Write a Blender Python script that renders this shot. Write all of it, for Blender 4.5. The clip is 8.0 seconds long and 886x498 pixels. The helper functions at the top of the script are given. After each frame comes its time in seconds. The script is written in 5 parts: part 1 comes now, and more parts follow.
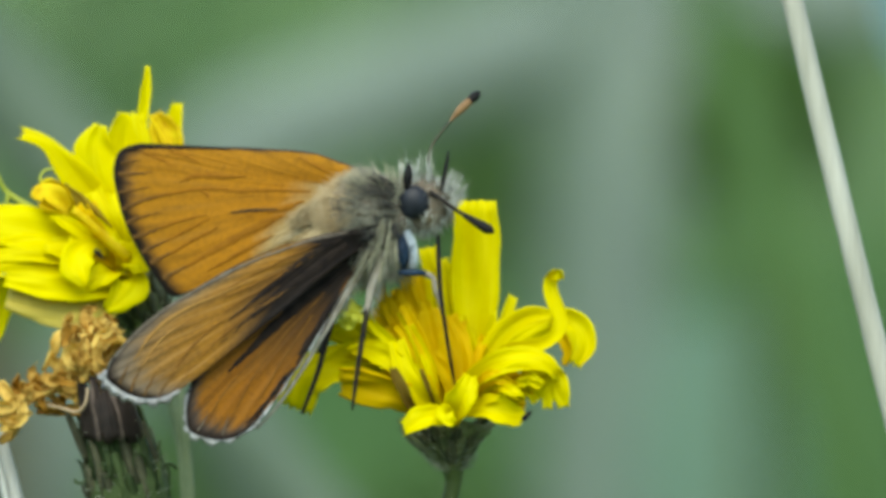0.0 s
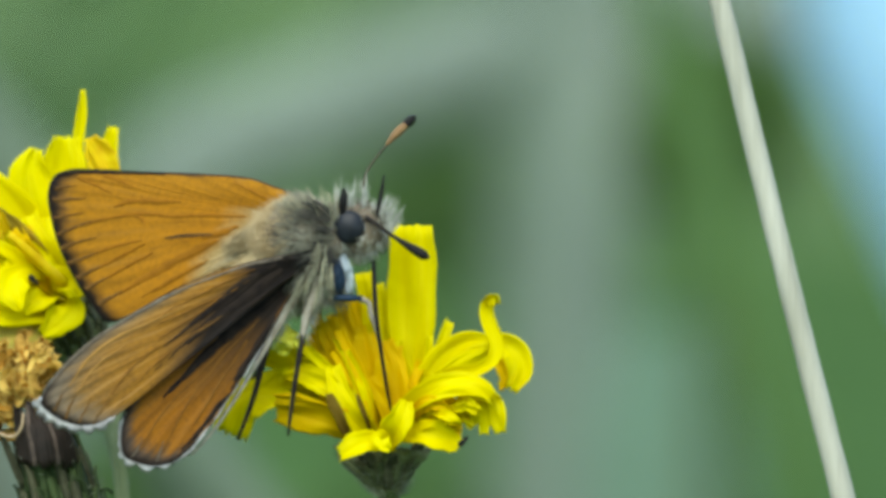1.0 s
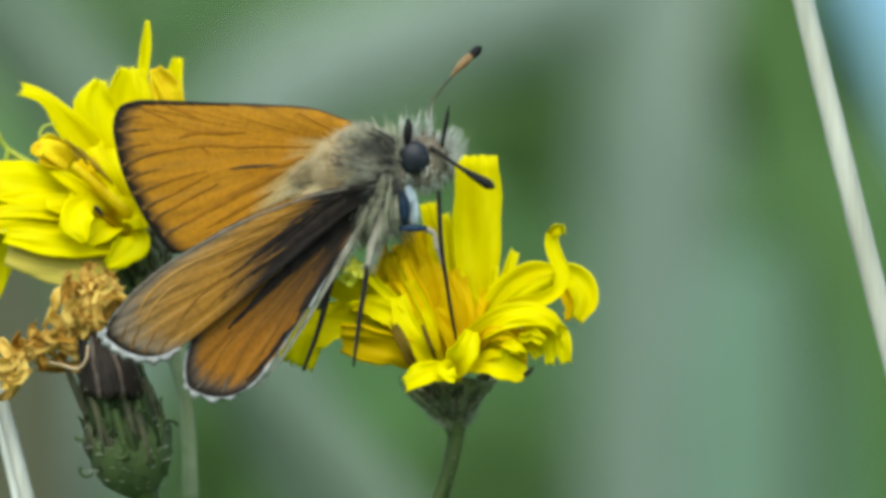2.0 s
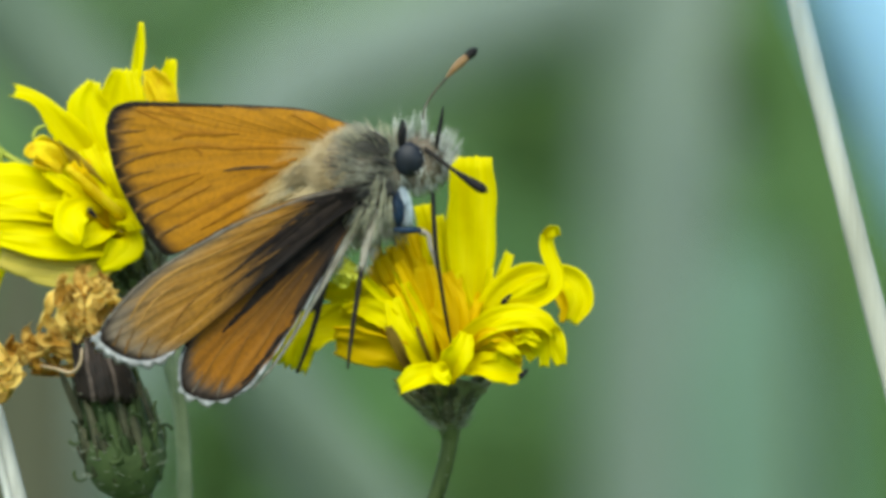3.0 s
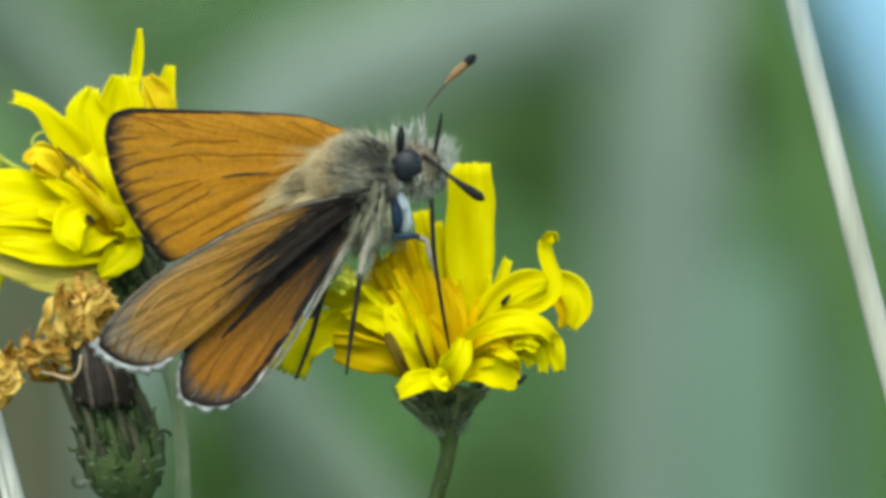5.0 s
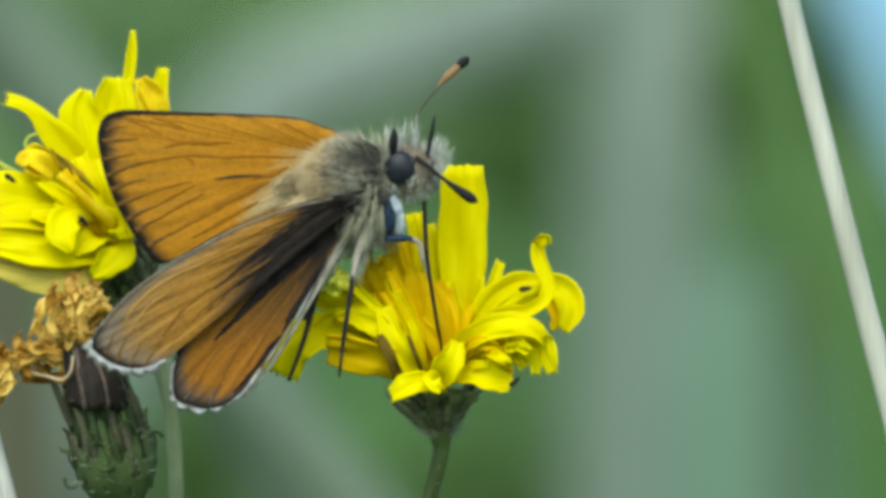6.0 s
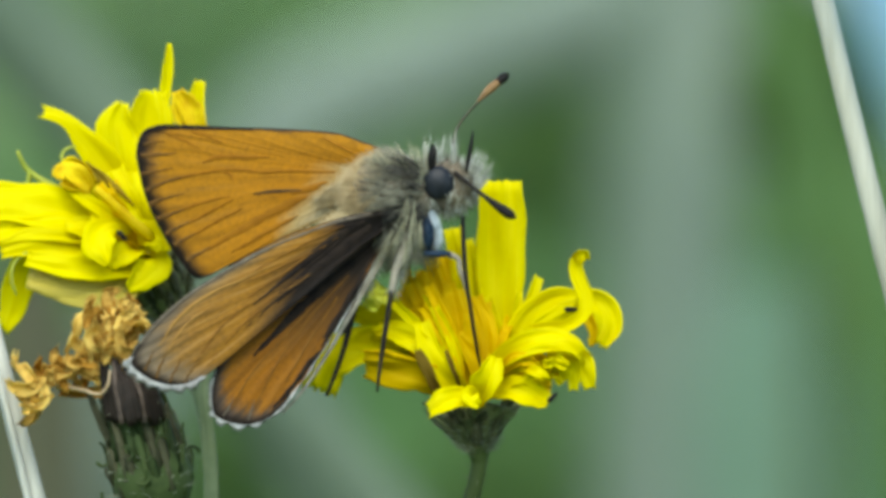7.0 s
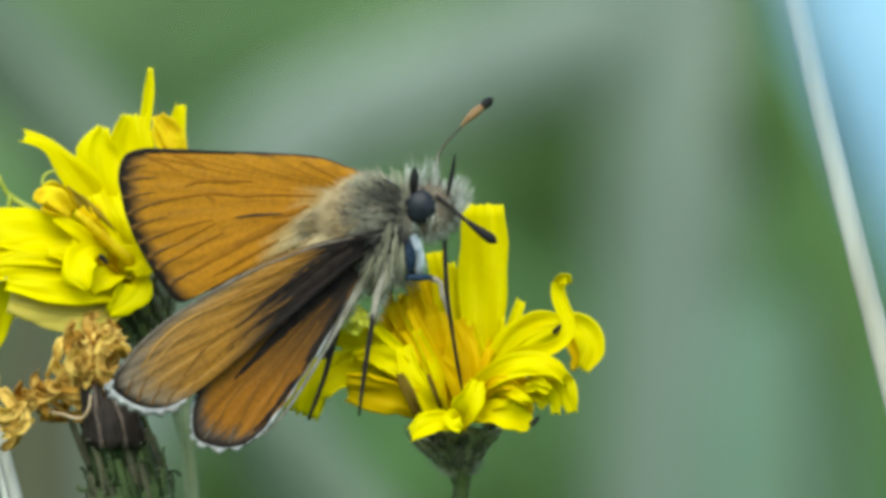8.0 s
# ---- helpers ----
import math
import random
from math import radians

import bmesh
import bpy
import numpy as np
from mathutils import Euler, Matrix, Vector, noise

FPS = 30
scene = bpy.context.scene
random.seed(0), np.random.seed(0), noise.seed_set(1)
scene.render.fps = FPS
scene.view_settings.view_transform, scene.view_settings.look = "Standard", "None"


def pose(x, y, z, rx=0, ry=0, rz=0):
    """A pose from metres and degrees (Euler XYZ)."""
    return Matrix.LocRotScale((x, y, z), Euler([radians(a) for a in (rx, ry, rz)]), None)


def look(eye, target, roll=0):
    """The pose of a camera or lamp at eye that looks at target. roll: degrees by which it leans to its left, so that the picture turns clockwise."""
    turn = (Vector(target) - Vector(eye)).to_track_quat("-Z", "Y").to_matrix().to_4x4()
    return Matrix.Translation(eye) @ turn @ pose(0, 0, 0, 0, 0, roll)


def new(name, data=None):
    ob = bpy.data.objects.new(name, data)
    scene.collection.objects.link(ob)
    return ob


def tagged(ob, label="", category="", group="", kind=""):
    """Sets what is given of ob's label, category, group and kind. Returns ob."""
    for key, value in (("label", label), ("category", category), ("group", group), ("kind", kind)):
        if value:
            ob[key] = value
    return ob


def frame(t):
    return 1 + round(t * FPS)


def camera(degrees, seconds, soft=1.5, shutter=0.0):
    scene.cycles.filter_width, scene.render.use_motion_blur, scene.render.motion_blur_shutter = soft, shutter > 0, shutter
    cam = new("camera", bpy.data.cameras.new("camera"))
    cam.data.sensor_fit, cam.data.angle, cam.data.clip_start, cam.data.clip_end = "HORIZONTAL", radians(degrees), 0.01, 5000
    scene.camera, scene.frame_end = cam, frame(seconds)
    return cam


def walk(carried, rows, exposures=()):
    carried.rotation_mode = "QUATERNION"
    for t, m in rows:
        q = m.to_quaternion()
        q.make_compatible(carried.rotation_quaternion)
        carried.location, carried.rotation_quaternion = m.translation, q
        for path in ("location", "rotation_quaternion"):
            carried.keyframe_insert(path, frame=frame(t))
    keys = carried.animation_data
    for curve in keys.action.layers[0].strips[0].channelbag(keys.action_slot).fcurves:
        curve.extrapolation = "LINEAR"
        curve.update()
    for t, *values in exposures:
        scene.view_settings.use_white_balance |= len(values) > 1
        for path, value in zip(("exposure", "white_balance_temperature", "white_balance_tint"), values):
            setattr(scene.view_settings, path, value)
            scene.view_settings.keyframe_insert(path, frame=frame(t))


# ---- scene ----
MM = 0.001
HEIGHT = 0.52      # the camera's height over the ground
STAND = 1.2        # from the lens to the butterfly's head

cam = camera(1.872, 8.0, soft=4.0, shutter=0.0)
cam.data.dof.use_dof = True
cam.data.dof.focus_distance = 1.2
cam.data.dof.aperture_fstop = 155.0

# seconds, drift sideways, forwards and upwards in mm, tilt, roll and turn in degrees: a long lens held in the hand
PATH = [
    (0.0, -4.40, -12.6, -1.40, 0.1629, -0.36, -0.2532),
    (0.2, -4.16, -12.8, -1.24, 0.1450, -0.35, -0.2705),
    (0.3, -4.04, -12.8, -1.16, 0.1558, -0.35, -0.2816),
    (0.5, -3.80, -13.0, -1.00, 0.1649, -0.34, -0.3164),
    (0.7, -3.56, -10.8, -0.84, 0.1794, -0.29, -0.3476),
    (0.8, -3.44, -9.7, -0.76, 0.1875, -0.27, -0.3468),
    (1.0, -3.20, -7.5, -0.60, 0.1790, -0.22, -0.3325),
    (1.2, -2.88, -8.0, -0.58, 0.1578, -0.20, -0.3038),
    (1.3, -2.72, -8.3, -0.57, 0.1449, -0.19, -0.2854),
    (1.5, -2.40, -8.8, -0.55, 0.1066, -0.18, -0.2432),
    (1.7, -2.00, -7.9, -0.53, 0.0648, -0.13, -0.1889),
    (1.8, -1.80, -7.5, -0.52, 0.0478, -0.11, -0.1530),
    (2.0, -1.40, -6.7, -0.50, 0.0265, -0.06, -0.1092),
    (2.2, -1.30, -6.7, -0.43, 0.0143, 0.04, -0.1727),
    (3.3, -0.20, -0.4, -0.07, 0.0159, -0.04, -0.0442),
    (3.5, 0.00, 0.0, 0.00, 0.0000, -0.00, -0.0000),
    (3.8, 0.60, -1.4, -0.24, 0.0248, 0.02, -0.0509),
    (4.0, 1.00, -2.3, -0.40, 0.0368, 0.04, -0.0555),
    (4.2, 0.90, -2.5, -0.45, 0.0761, 0.04, -0.0165),
    (5.3, -1.22, -3.5, -0.75, 0.0230, 0.01, -0.1508),
    (5.5, -1.60, -3.6, -0.80, 0.0072, 0.00, -0.1934),
    (5.8, -1.54, -4.0, -0.72, 0.0234, -0.02, -0.1449),
    (6.0, -1.50, -4.3, -0.67, 0.0562, -0.04, -0.1446),
    (6.2, -1.66, -4.0, -0.61, 0.0809, -0.13, -0.1302),
    (6.3, -1.74, -3.9, -0.59, 0.0916, -0.17, -0.1224),
    (6.5, -1.90, -3.6, -0.53, 0.0899, -0.26, -0.1068),
    (6.8, -1.96, -4.1, -0.45, 0.0799, -0.22, -0.0957),
    (7.0, -2.00, -4.5, -0.40, 0.0755, -0.19, -0.0874),
    (7.3, -1.64, -4.4, -0.40, 0.0764, -0.05, -0.0966),
    (7.5, -1.40, -4.3, -0.40, 0.0689, 0.04, -0.0957),
    (7.8, -1.04, -4.1, -0.40, 0.1029, -0.08, -0.1101),
    (8.0, -0.80, -3.9, -0.40, 0.1257, -0.17, -0.0685),
]
walk(cam, [(t, pose(x * MM, y * MM - STAND, HEIGHT + z * MM, 90 + rx, ry, rz)) for t, x, y, z, rx, ry, rz in PATH], exposures=[(0.0, 0.69, 7150, 0), (1.5, 0.74, 7150, 0), (8.0, 0.74, 7150, 0)])

# ---- light: thin cloud, soft sun from high behind the lens ----
world = bpy.data.worlds.new("sky")
scene.world = world
world.use_nodes = True
sky = world.node_tree.nodes.new("ShaderNodeTexSky")
sky.sky_type = "NISHITA"
sky.sun_disc = False
sky.sun_elevation = radians(48.5)
sky.sun_rotation = radians(189)
sky.air_density, sky.dust_density, sky.ozone_density = 1.0, 0.3, 2.5
back = world.node_tree.nodes["Background"]
back.inputs["Strength"].default_value = 0.148
world.node_tree.links.new(sky.outputs[0], back.inputs["Color"])
sun = new("sun", bpy.data.lights.new("sun", "SUN"))
sun.data.energy, sun.data.angle, sun.data.color = 2.35, radians(60), (1.0, 0.98, 0.93)
sun.matrix_world = look((-0.15, -0.94, 1.08), (0, 0, 0))


# ---- materials ----
def shader(name):
    m = bpy.data.materials.new(name)
    m.use_nodes = True
    nt = m.node_tree
    return m, nt, nt.nodes["Principled BSDF"]


def ramp_node(nt, stops, fac=None, mode="LINEAR"):
    r = nt.nodes.new("ShaderNodeValToRGB")
    r.color_ramp.interpolation = mode
    e = r.color_ramp.elements
    while len(e) < len(stops):
        e.new(0.5)
    for el, (p, c) in zip(e, stops):
        el.position, el.color = p, (*c, 1) if len(c) == 3 else c
    if fac is not None:
        nt.links.new(fac, r.inputs[0])
    return r.outputs[0]


def noise_node(nt, scale, coord, detail=4.0, rough=0.55, stretch=None):
    if stretch:
        mp = nt.nodes.new("ShaderNodeMapping")
        mp.inputs["Scale"].default_value = stretch
        nt.links.new(coord, mp.inputs[0])
        coord = mp.outputs[0]
    n = nt.nodes.new("ShaderNodeTexNoise")
    n.inputs["Scale"].default_value = scale
    n.inputs["Detail"].default_value = detail
    n.inputs["Roughness"].default_value = rough
    nt.links.new(coord, n.inputs["Vector"])
    return n.outputs[0]


def calc(nt, op, a, b=0.0, clamp=False):
    n = nt.nodes.new("ShaderNodeMath")
    n.operation, n.use_clamp = op, clamp
    for s, v in zip(n.inputs, (a, b)):
        if isinstance(v, (int, float)):
            s.default_value = v
        else:
            nt.links.new(v, s)
    return n.outputs[0]


def blend(nt, fac, a, b, mode="MIX"):
    n = nt.nodes.new("ShaderNodeMix")
    n.data_type, n.blend_type = "RGBA", mode
    for s, v in zip((n.inputs[0], n.inputs[6], n.inputs[7]), (fac, a, b)):
        if isinstance(v, (int, float)):
            s.default_value = v
        elif isinstance(v, tuple):
            s.default_value = (*v, 1)
        else:
            nt.links.new(v, s)
    return n.outputs[2]


def relief(nt, bsdf, height, strength, distance):
    b = nt.nodes.new("ShaderNodeBump")
    b.inputs["Strength"].default_value = strength
    b.inputs["Distance"].default_value = distance
    nt.links.new(height, b.inputs["Height"])
    nt.links.new(b.outputs[0], bsdf.inputs["Normal"])


def glow_through(m, nt, bsdf, colour, amount):
    """Thin tissue: part of the light passes through and scatters on the far side."""
    t = nt.nodes.new("ShaderNodeBsdfTranslucent")
    if isinstance(colour, tuple):
        t.inputs[0].default_value = (*colour, 1)
    else:
        nt.links.new(colour, t.inputs[0])
    mix = nt.nodes.new("ShaderNodeMixShader")
    mix.inputs[0].default_value = amount
    nt.links.new(bsdf.outputs[0], mix.inputs[1])
    nt.links.new(t.outputs[0], mix.inputs[2])
    nt.links.new(mix.outputs[0], nt.nodes["Material Output"].inputs[0])


def mottled(name, dark, light, size, rough=0.6, bump=0.3, depth=0.00003, through_light=0.0, streak=None, vary=0.0, gloss=0.18):
    """Two tones by noise at two scales; size is the coarse scale in metres."""
    m, nt, bs = shader(name)
    tc = nt.nodes.new("ShaderNodeTexCoord").outputs["Object"]
    a = noise_node(nt, 1 / size, tc, 3.0, stretch=streak)
    b = noise_node(nt, 5 / size, tc, 4.0, stretch=streak)
    f = calc(nt, "ADD", calc(nt, "MULTIPLY", a, 0.65), calc(nt, "MULTIPLY", b, 0.35))
    if vary:
        oi = nt.nodes.new("ShaderNodeObjectInfo").outputs["Random"]
        f = calc(nt, "ADD", f, calc(nt, "MULTIPLY", calc(nt, "SUBTRACT", oi, 0.5), vary))
    c = ramp_node(nt, [(0.34, dark), (0.66, light)], f)
    nt.links.new(c, bs.inputs["Base Color"])
    bs.inputs["Roughness"].default_value = rough
    bs.inputs["Specular IOR Level"].default_value = gloss
    relief(nt, bs, b, bump, depth)
    if through_light:
        glow_through(m, nt, bs, c, through_light)
    return m


def petal_material(name, base, tip, pale):
    """UV: x across the ligule, y along it. Fine veins run along it."""
    m, nt, bs = shader(name)
    uv = nt.nodes.new("ShaderNodeTexCoord").outputs["UV"]
    ob = nt.nodes.new("ShaderNodeTexCoord").outputs["Object"]
    sep = nt.nodes.new("ShaderNodeSeparateXYZ")
    nt.links.new(uv, sep.inputs[0])
    rnd = nt.nodes.new("ShaderNodeObjectInfo").outputs["Random"]
    veins = noise_node(nt, 3.0, uv, 2.0, stretch=(5.0, 0.5, 1.0))
    blot = noise_node(nt, 900, ob, 4.0)
    along = ramp_node(nt, [(0.0, base), (0.45, tip), (1.0, tip)], sep.outputs[1])
    c = blend(nt, calc(nt, "MULTIPLY", ramp_node(nt, [(0.45, (0, 0, 0)), (0.7, (1, 1, 1))], veins), 0.5), along, pale)
    c = blend(nt, calc(nt, "MULTIPLY", ramp_node(nt, [(0.5, (0, 0, 0)), (0.75, (1, 1, 1))], blot), 0.35), c, base)
    c = blend(nt, calc(nt, "MULTIPLY", rnd, 0.3), c, base)
    nt.links.new(c, bs.inputs["Base Color"])
    bs.inputs["Roughness"].default_value = 0.6
    bs.inputs["Specular IOR Level"].default_value = 0.06
    relief(nt, bs, veins, 0.4, 0.00006)
    glow_through(m, nt, bs, c, 0.30)
    return m


def wing_material(name, along, across, vein_count, vein_from, vein_power, dark, rim, rim_soft, pale_power=0.1, shift=None, border=None):
    """UV: x round the margin from the leading edge to the trailing edge, y from the wing's root (0) to its margin (1).
    along, across: colour stops from root to margin, and (position, darkness) stops round it."""
    m, nt, bs = shader(name)
    uv = nt.nodes.new("ShaderNodeTexCoord").outputs["UV"]
    ob = nt.nodes.new("ShaderNodeTexCoord").outputs["Object"]
    sep = nt.nodes.new("ShaderNodeSeparateXYZ")
    nt.links.new(uv, sep.inputs[0])
    x, y = sep.outputs[0], sep.outputs[1]
    streak = noise_node(nt, 1.0, uv, 5.0, 0.65, stretch=(44.0, 3.5, 1.0))
    wander = noise_node(nt, 1.0, uv, 2.0, 0.5, stretch=(3.0, 3.0, 1.0))
    grain = noise_node(nt, 5200, ob, 3.0, 0.7)
    patch = noise_node(nt, 420, ob, 4.0, 0.6)
    yy = calc(nt, "ADD", y, calc(nt, "MULTIPLY", calc(nt, "SUBTRACT", streak, 0.5), 0.22))
    yy = calc(nt, "ADD", yy, calc(nt, "MULTIPLY", calc(nt, "SUBTRACT", patch, 0.5), 0.12))
    if shift:
        yy = calc(nt, "SUBTRACT", yy, ramp_node(nt, [(p, (v, v, v)) for p, v in shift], x))
    c = ramp_node(nt, along, yy)
    # scale dusting
    c = blend(nt, calc(nt, "MULTIPLY", ramp_node(nt, [(0.42, (0, 0, 0)), (0.72, (1, 1, 1))], grain), 0.35), c, dark)
    c = blend(nt, calc(nt, "MULTIPLY", ramp_node(nt, [(0.48, (0, 0, 0)), (0.8, (1, 1, 1))], streak), 0.45), c, dark)
    # dark fields
    xx = calc(nt, "ADD", x, calc(nt, "MULTIPLY", calc(nt, "SUBTRACT", streak, 0.5), 0.07))
    field = ramp_node(nt, [(p, (v, v, v)) for p, v in across], xx)
    inner = ramp_node(nt, [(0.3, (1, 1, 1)), (0.88, (0.55, 0.55, 0.55))], y)
    c = blend(nt, calc(nt, "MULTIPLY", field, inner), c, dark)
    # veins: soft dark lines that wander, and a few pale ones between them
    ph = calc(nt, "ADD", calc(nt, "MULTIPLY", x, vein_count), calc(nt, "MULTIPLY", calc(nt, "SUBTRACT", wander, 0.5), 0.9))
    tri = calc(nt, "ABSOLUTE", calc(nt, "SUBTRACT", calc(nt, "FRACT", ph), 0.5))
    tri = calc(nt, "ADD", tri, calc(nt, "MULTIPLY", calc(nt, "SUBTRACT", streak, 0.5), 0.10))
    line = ramp_node(nt, [(0.0, (1, 1, 1)), (0.07, (0.7, 0.7, 0.7)), (0.20, (0, 0, 0))], tri)
    start = ramp_node(nt, [(vein_from, (0, 0, 0)), (min(vein_from + 0.4, 0.99), (1, 1, 1))], yy)
    some = ramp_node(nt, [(0.35, (0.25, 0.25, 0.25)), (0.6, (1, 1, 1))], noise_node(nt, 1.0, uv, 2.0, stretch=(9.0, 2.5, 1.0)))
    c = blend(nt, calc(nt, "MULTIPLY", calc(nt, "MULTIPLY", calc(nt, "MULTIPLY", line, start), some), vein_power), c, dark)
    light = calc(nt, "MULTIPLY", ramp_node(nt, [(0.38, (0, 0, 0)), (0.5, (1, 1, 1))], tri), ramp_node(nt, [(0.40, (0, 0, 0)), (0.6, (1, 1, 1))], yy))
    c = blend(nt, calc(nt, "MULTIPLY", calc(nt, "MULTIPLY", light, some), pale_power), c, (0.62, 0.36, 0.13))
    # broad dusky border
    if border:
        wide = calc(nt, "ADD", y, calc(nt, "MULTIPLY", calc(nt, "SUBTRACT", streak, 0.5), 0.10))
        fac = ramp_node(nt, [(border[0], (0, 0, 0)), (border[1], (border[2],) * 3)], wide)
        if len(border) > 4:
            a, b = border[4]
            fac = calc(nt, "MULTIPLY", fac, ramp_node(nt, [(a - 0.08, (0, 0, 0)), (a + 0.04, (1, 1, 1)), (b - 0.05, (1, 1, 1)), (b + 0.03, (0, 0, 0))], x))
        c = blend(nt, fac, c, border[3])
    # dark rim
    edge = calc(nt, "ADD", y, calc(nt, "MULTIPLY", calc(nt, "SUBTRACT", streak, 0.5), rim_soft))
    band = ramp_node(nt, [(rim - rim_soft, (0, 0, 0)), (min(rim + 0.01, 1.0), (1, 1, 1))], edge)
    c = blend(nt, band, c, (0.022, 0.016, 0.014))
    nt.links.new(c, bs.inputs["Base Color"])
    bs.inputs["Roughness"].default_value = 0.62
    bs.inputs["Specular IOR Level"].default_value = 0.08
    relief(nt, bs, calc(nt, "ADD", grain, calc(nt, "MULTIPLY", line, 1.5)), 0.4, 0.00004)
    glow_through(m, nt, bs, c, 0.12)
    return m


BROWN = (0.030, 0.020, 0.014)
wing_far_mat = wing_material("wing_orange", [(0.0, (0.48, 0.38, 0.22)), (0.13, (0.47, 0.33, 0.14)), (0.28, (0.49, 0.205, 0.014)), (0.9, (0.475, 0.21, 0.015)), (0.95, (0.36, 0.17, 0.03)), (1.0, (0.2, 0.10, 0.03))],
                             [(0.0, 0.45), (0.02, 0.0), (1.0, 0.0)], 14, 0.45, 0.25, BROWN, 0.968, 0.05,
                             shift=[(0.0, 0.0), (0.52, 0.0), (0.64, 0.10), (0.73, 0.26), (0.80, 0.36), (0.88, 0.6), (1.0, 0.9)])
wing_near_mat = wing_material("wing_orange_dusky", [(0.0, (0.010, 0.009, 0.009)), (0.30, (0.017, 0.013, 0.011)), (0.42, (0.17, 0.085, 0.022)), (0.55, (0.335, 0.155, 0.020)), (0.72, (0.315, 0.155, 0.030)), (0.84, (0.265, 0.155, 0.055)), (0.92, (0.17, 0.125, 0.08)), (1.0, (0.12, 0.10, 0.08))],
                              [(0.0, 0.6), (0.03, 0.25), (0.14, 0.0), (0.86, 0.0), (0.95, 0.8), (1.0, 0.9)], 11, 0.3, 0.3, BROWN, 0.972, 0.03, 0.35,
                              shift=[(0.0, 1.0), (0.06, 0.75), (0.12, 0.33), (0.18, 0.10), (0.24, 0.0), (0.35, 0.02), (0.48, 0.03), (0.60, 0.11), (0.70, 0.27), (0.80, 0.55), (0.9, 0.85)], border=(0.86, 0.95, 0.7, (0.20, 0.16, 0.115), (0.41, 0.72)))
wing_hind_mat = wing_material("wing_orange_dark", [(0.0, (0.012, 0.010, 0.009)), (0.24, (0.022, 0.016, 0.012)), (0.52, (0.17, 0.072, 0.012)), (0.72, (0.31, 0.118, 0.010)), (0.88, (0.33, 0.128, 0.012)), (0.94, (0.16, 0.085, 0.035)), (1.0, (0.08, 0.06, 0.05))],
                              [(0.0, 1.0), (0.13, 0.95), (0.21, 0.5), (0.27, 0.0), (0.78, 0.0), (0.86, 0.5), (0.94, 1.0), (1.0, 1.0)], 9, 0.35, 0.25, BROWN, 0.972, 0.04, border=(0.915, 0.965, 0.8, (0.10, 0.075, 0.06)))
petal_mat = petal_material("ligule_yellow", (0.70, 0.55, 0.004), (0.84, 0.755, 0.006), (0.88, 0.82, 0.03))
floret_mat = petal_material("floret_gold", (0.62, 0.36, 0.004), (0.84, 0.58, 0.006), (0.87, 0.66, 0.02))
faded_mat = petal_material("ligule_faded", (0.62, 0.48, 0.06), (0.72, 0.60, 0.11), (0.52, 0.41, 0.19))
# browner, darker yellow than the other ligules
dull_mat = petal_material("ligule_dull", (0.30, 0.20, 0.02), (0.42, 0.30, 0.03), (0.45, 0.33, 0.06))
# dark brown that paints shade among the ligules
shade_mat = petal_material("ligule_shade", (0.10, 0.055, 0.008), (0.17, 0.11, 0.012), (0.22, 0.16, 0.03))
bud_mat = mottled("bud_orange", (0.68, 0.40, 0.006), (0.90, 0.74, 0.014), 0.0009, 0.7, 0.4, through_light=0.2)
style_mat = mottled("style_lime", (0.30, 0.36, 0.04), (0.55, 0.58, 0.10), 0.0008, 0.6, 0.3, through_light=0.2)
stigma_mat = mottled("stigma_lime", (0.74, 0.74, 0.04), (0.92, 0.92, 0.15), 0.0008, 0.6, 0.3, through_light=0.2)
withered_mat = mottled("withered_floret", (0.48, 0.25, 0.035), (0.94, 0.71, 0.20), 0.0010, 0.75, 0.5, through_light=0.4, vary=0.5, gloss=0.15)
filament_mat = mottled("dry_filament", (0.42, 0.30, 0.17), (0.62, 0.48, 0.32), 0.0006, 0.7, 0.3)
rolled_mat = mottled("floret_rolled", (0.78, 0.52, 0.008), (0.90, 0.72, 0.015), 0.0009, 0.6, 0.3, through_light=0.25)
green_mat = mottled("stem_green", (0.025, 0.045, 0.010), (0.074, 0.104, 0.030), 0.0008, 0.55, 0.4, streak=(1, 1, 0.2))
bract_mat = mottled("bract_green", (0.075, 0.085, 0.038), (0.19, 0.205, 0.10), 0.0009, 0.6, 0.4, vary=0.3)
olive_mat = mottled("bract_olive", (0.024, 0.040, 0.013), (0.068, 0.100, 0.034), 0.0011, 0.65, 0.5, vary=0.4)
lilac_mat = mottled("floret_tube_pale", (0.05, 0.037, 0.03), (0.15, 0.115, 0.095), 0.0008, 0.6, 0.4)
tube_dark_mat = mottled("floret_tube_dark", (0.010, 0.008, 0.006), (0.032, 0.022, 0.017), 0.0008, 0.6, 0.4)
leaf_mat = mottled("leaf_pale", (0.16, 0.22, 0.12), (0.26, 0.33, 0.20), 0.0025, 0.55, 0.3, through_light=0.25)
bract_dark_mat = mottled("bract_dark", (0.036, 0.038, 0.020), (0.10, 0.098, 0.055), 0.0009, 0.65, 0.4, vary=0.3)
straw_mat = mottled("dry_straw", (0.37, 0.365, 0.295), (0.56, 0.555, 0.475), 0.0012, 0.5, 0.3, streak=(1, 1, 0.06))
pale_straw_mat = mottled("bleached_straw", (0.45, 0.45, 0.40), (0.72, 0.72, 0.66), 0.0010, 0.5, 0.4, streak=(1, 1, 0.06))
fur_mat = mottled("fur_tan", (0.35, 0.265, 0.135), (0.60, 0.475, 0.27), 0.0018, 0.75, 0.2, gloss=0.15)
fur_sandy_mat = mottled("fur_sandy", (0.43, 0.315, 0.16), (0.62, 0.495, 0.30), 0.0016, 0.75, 0.2, gloss=0.1)
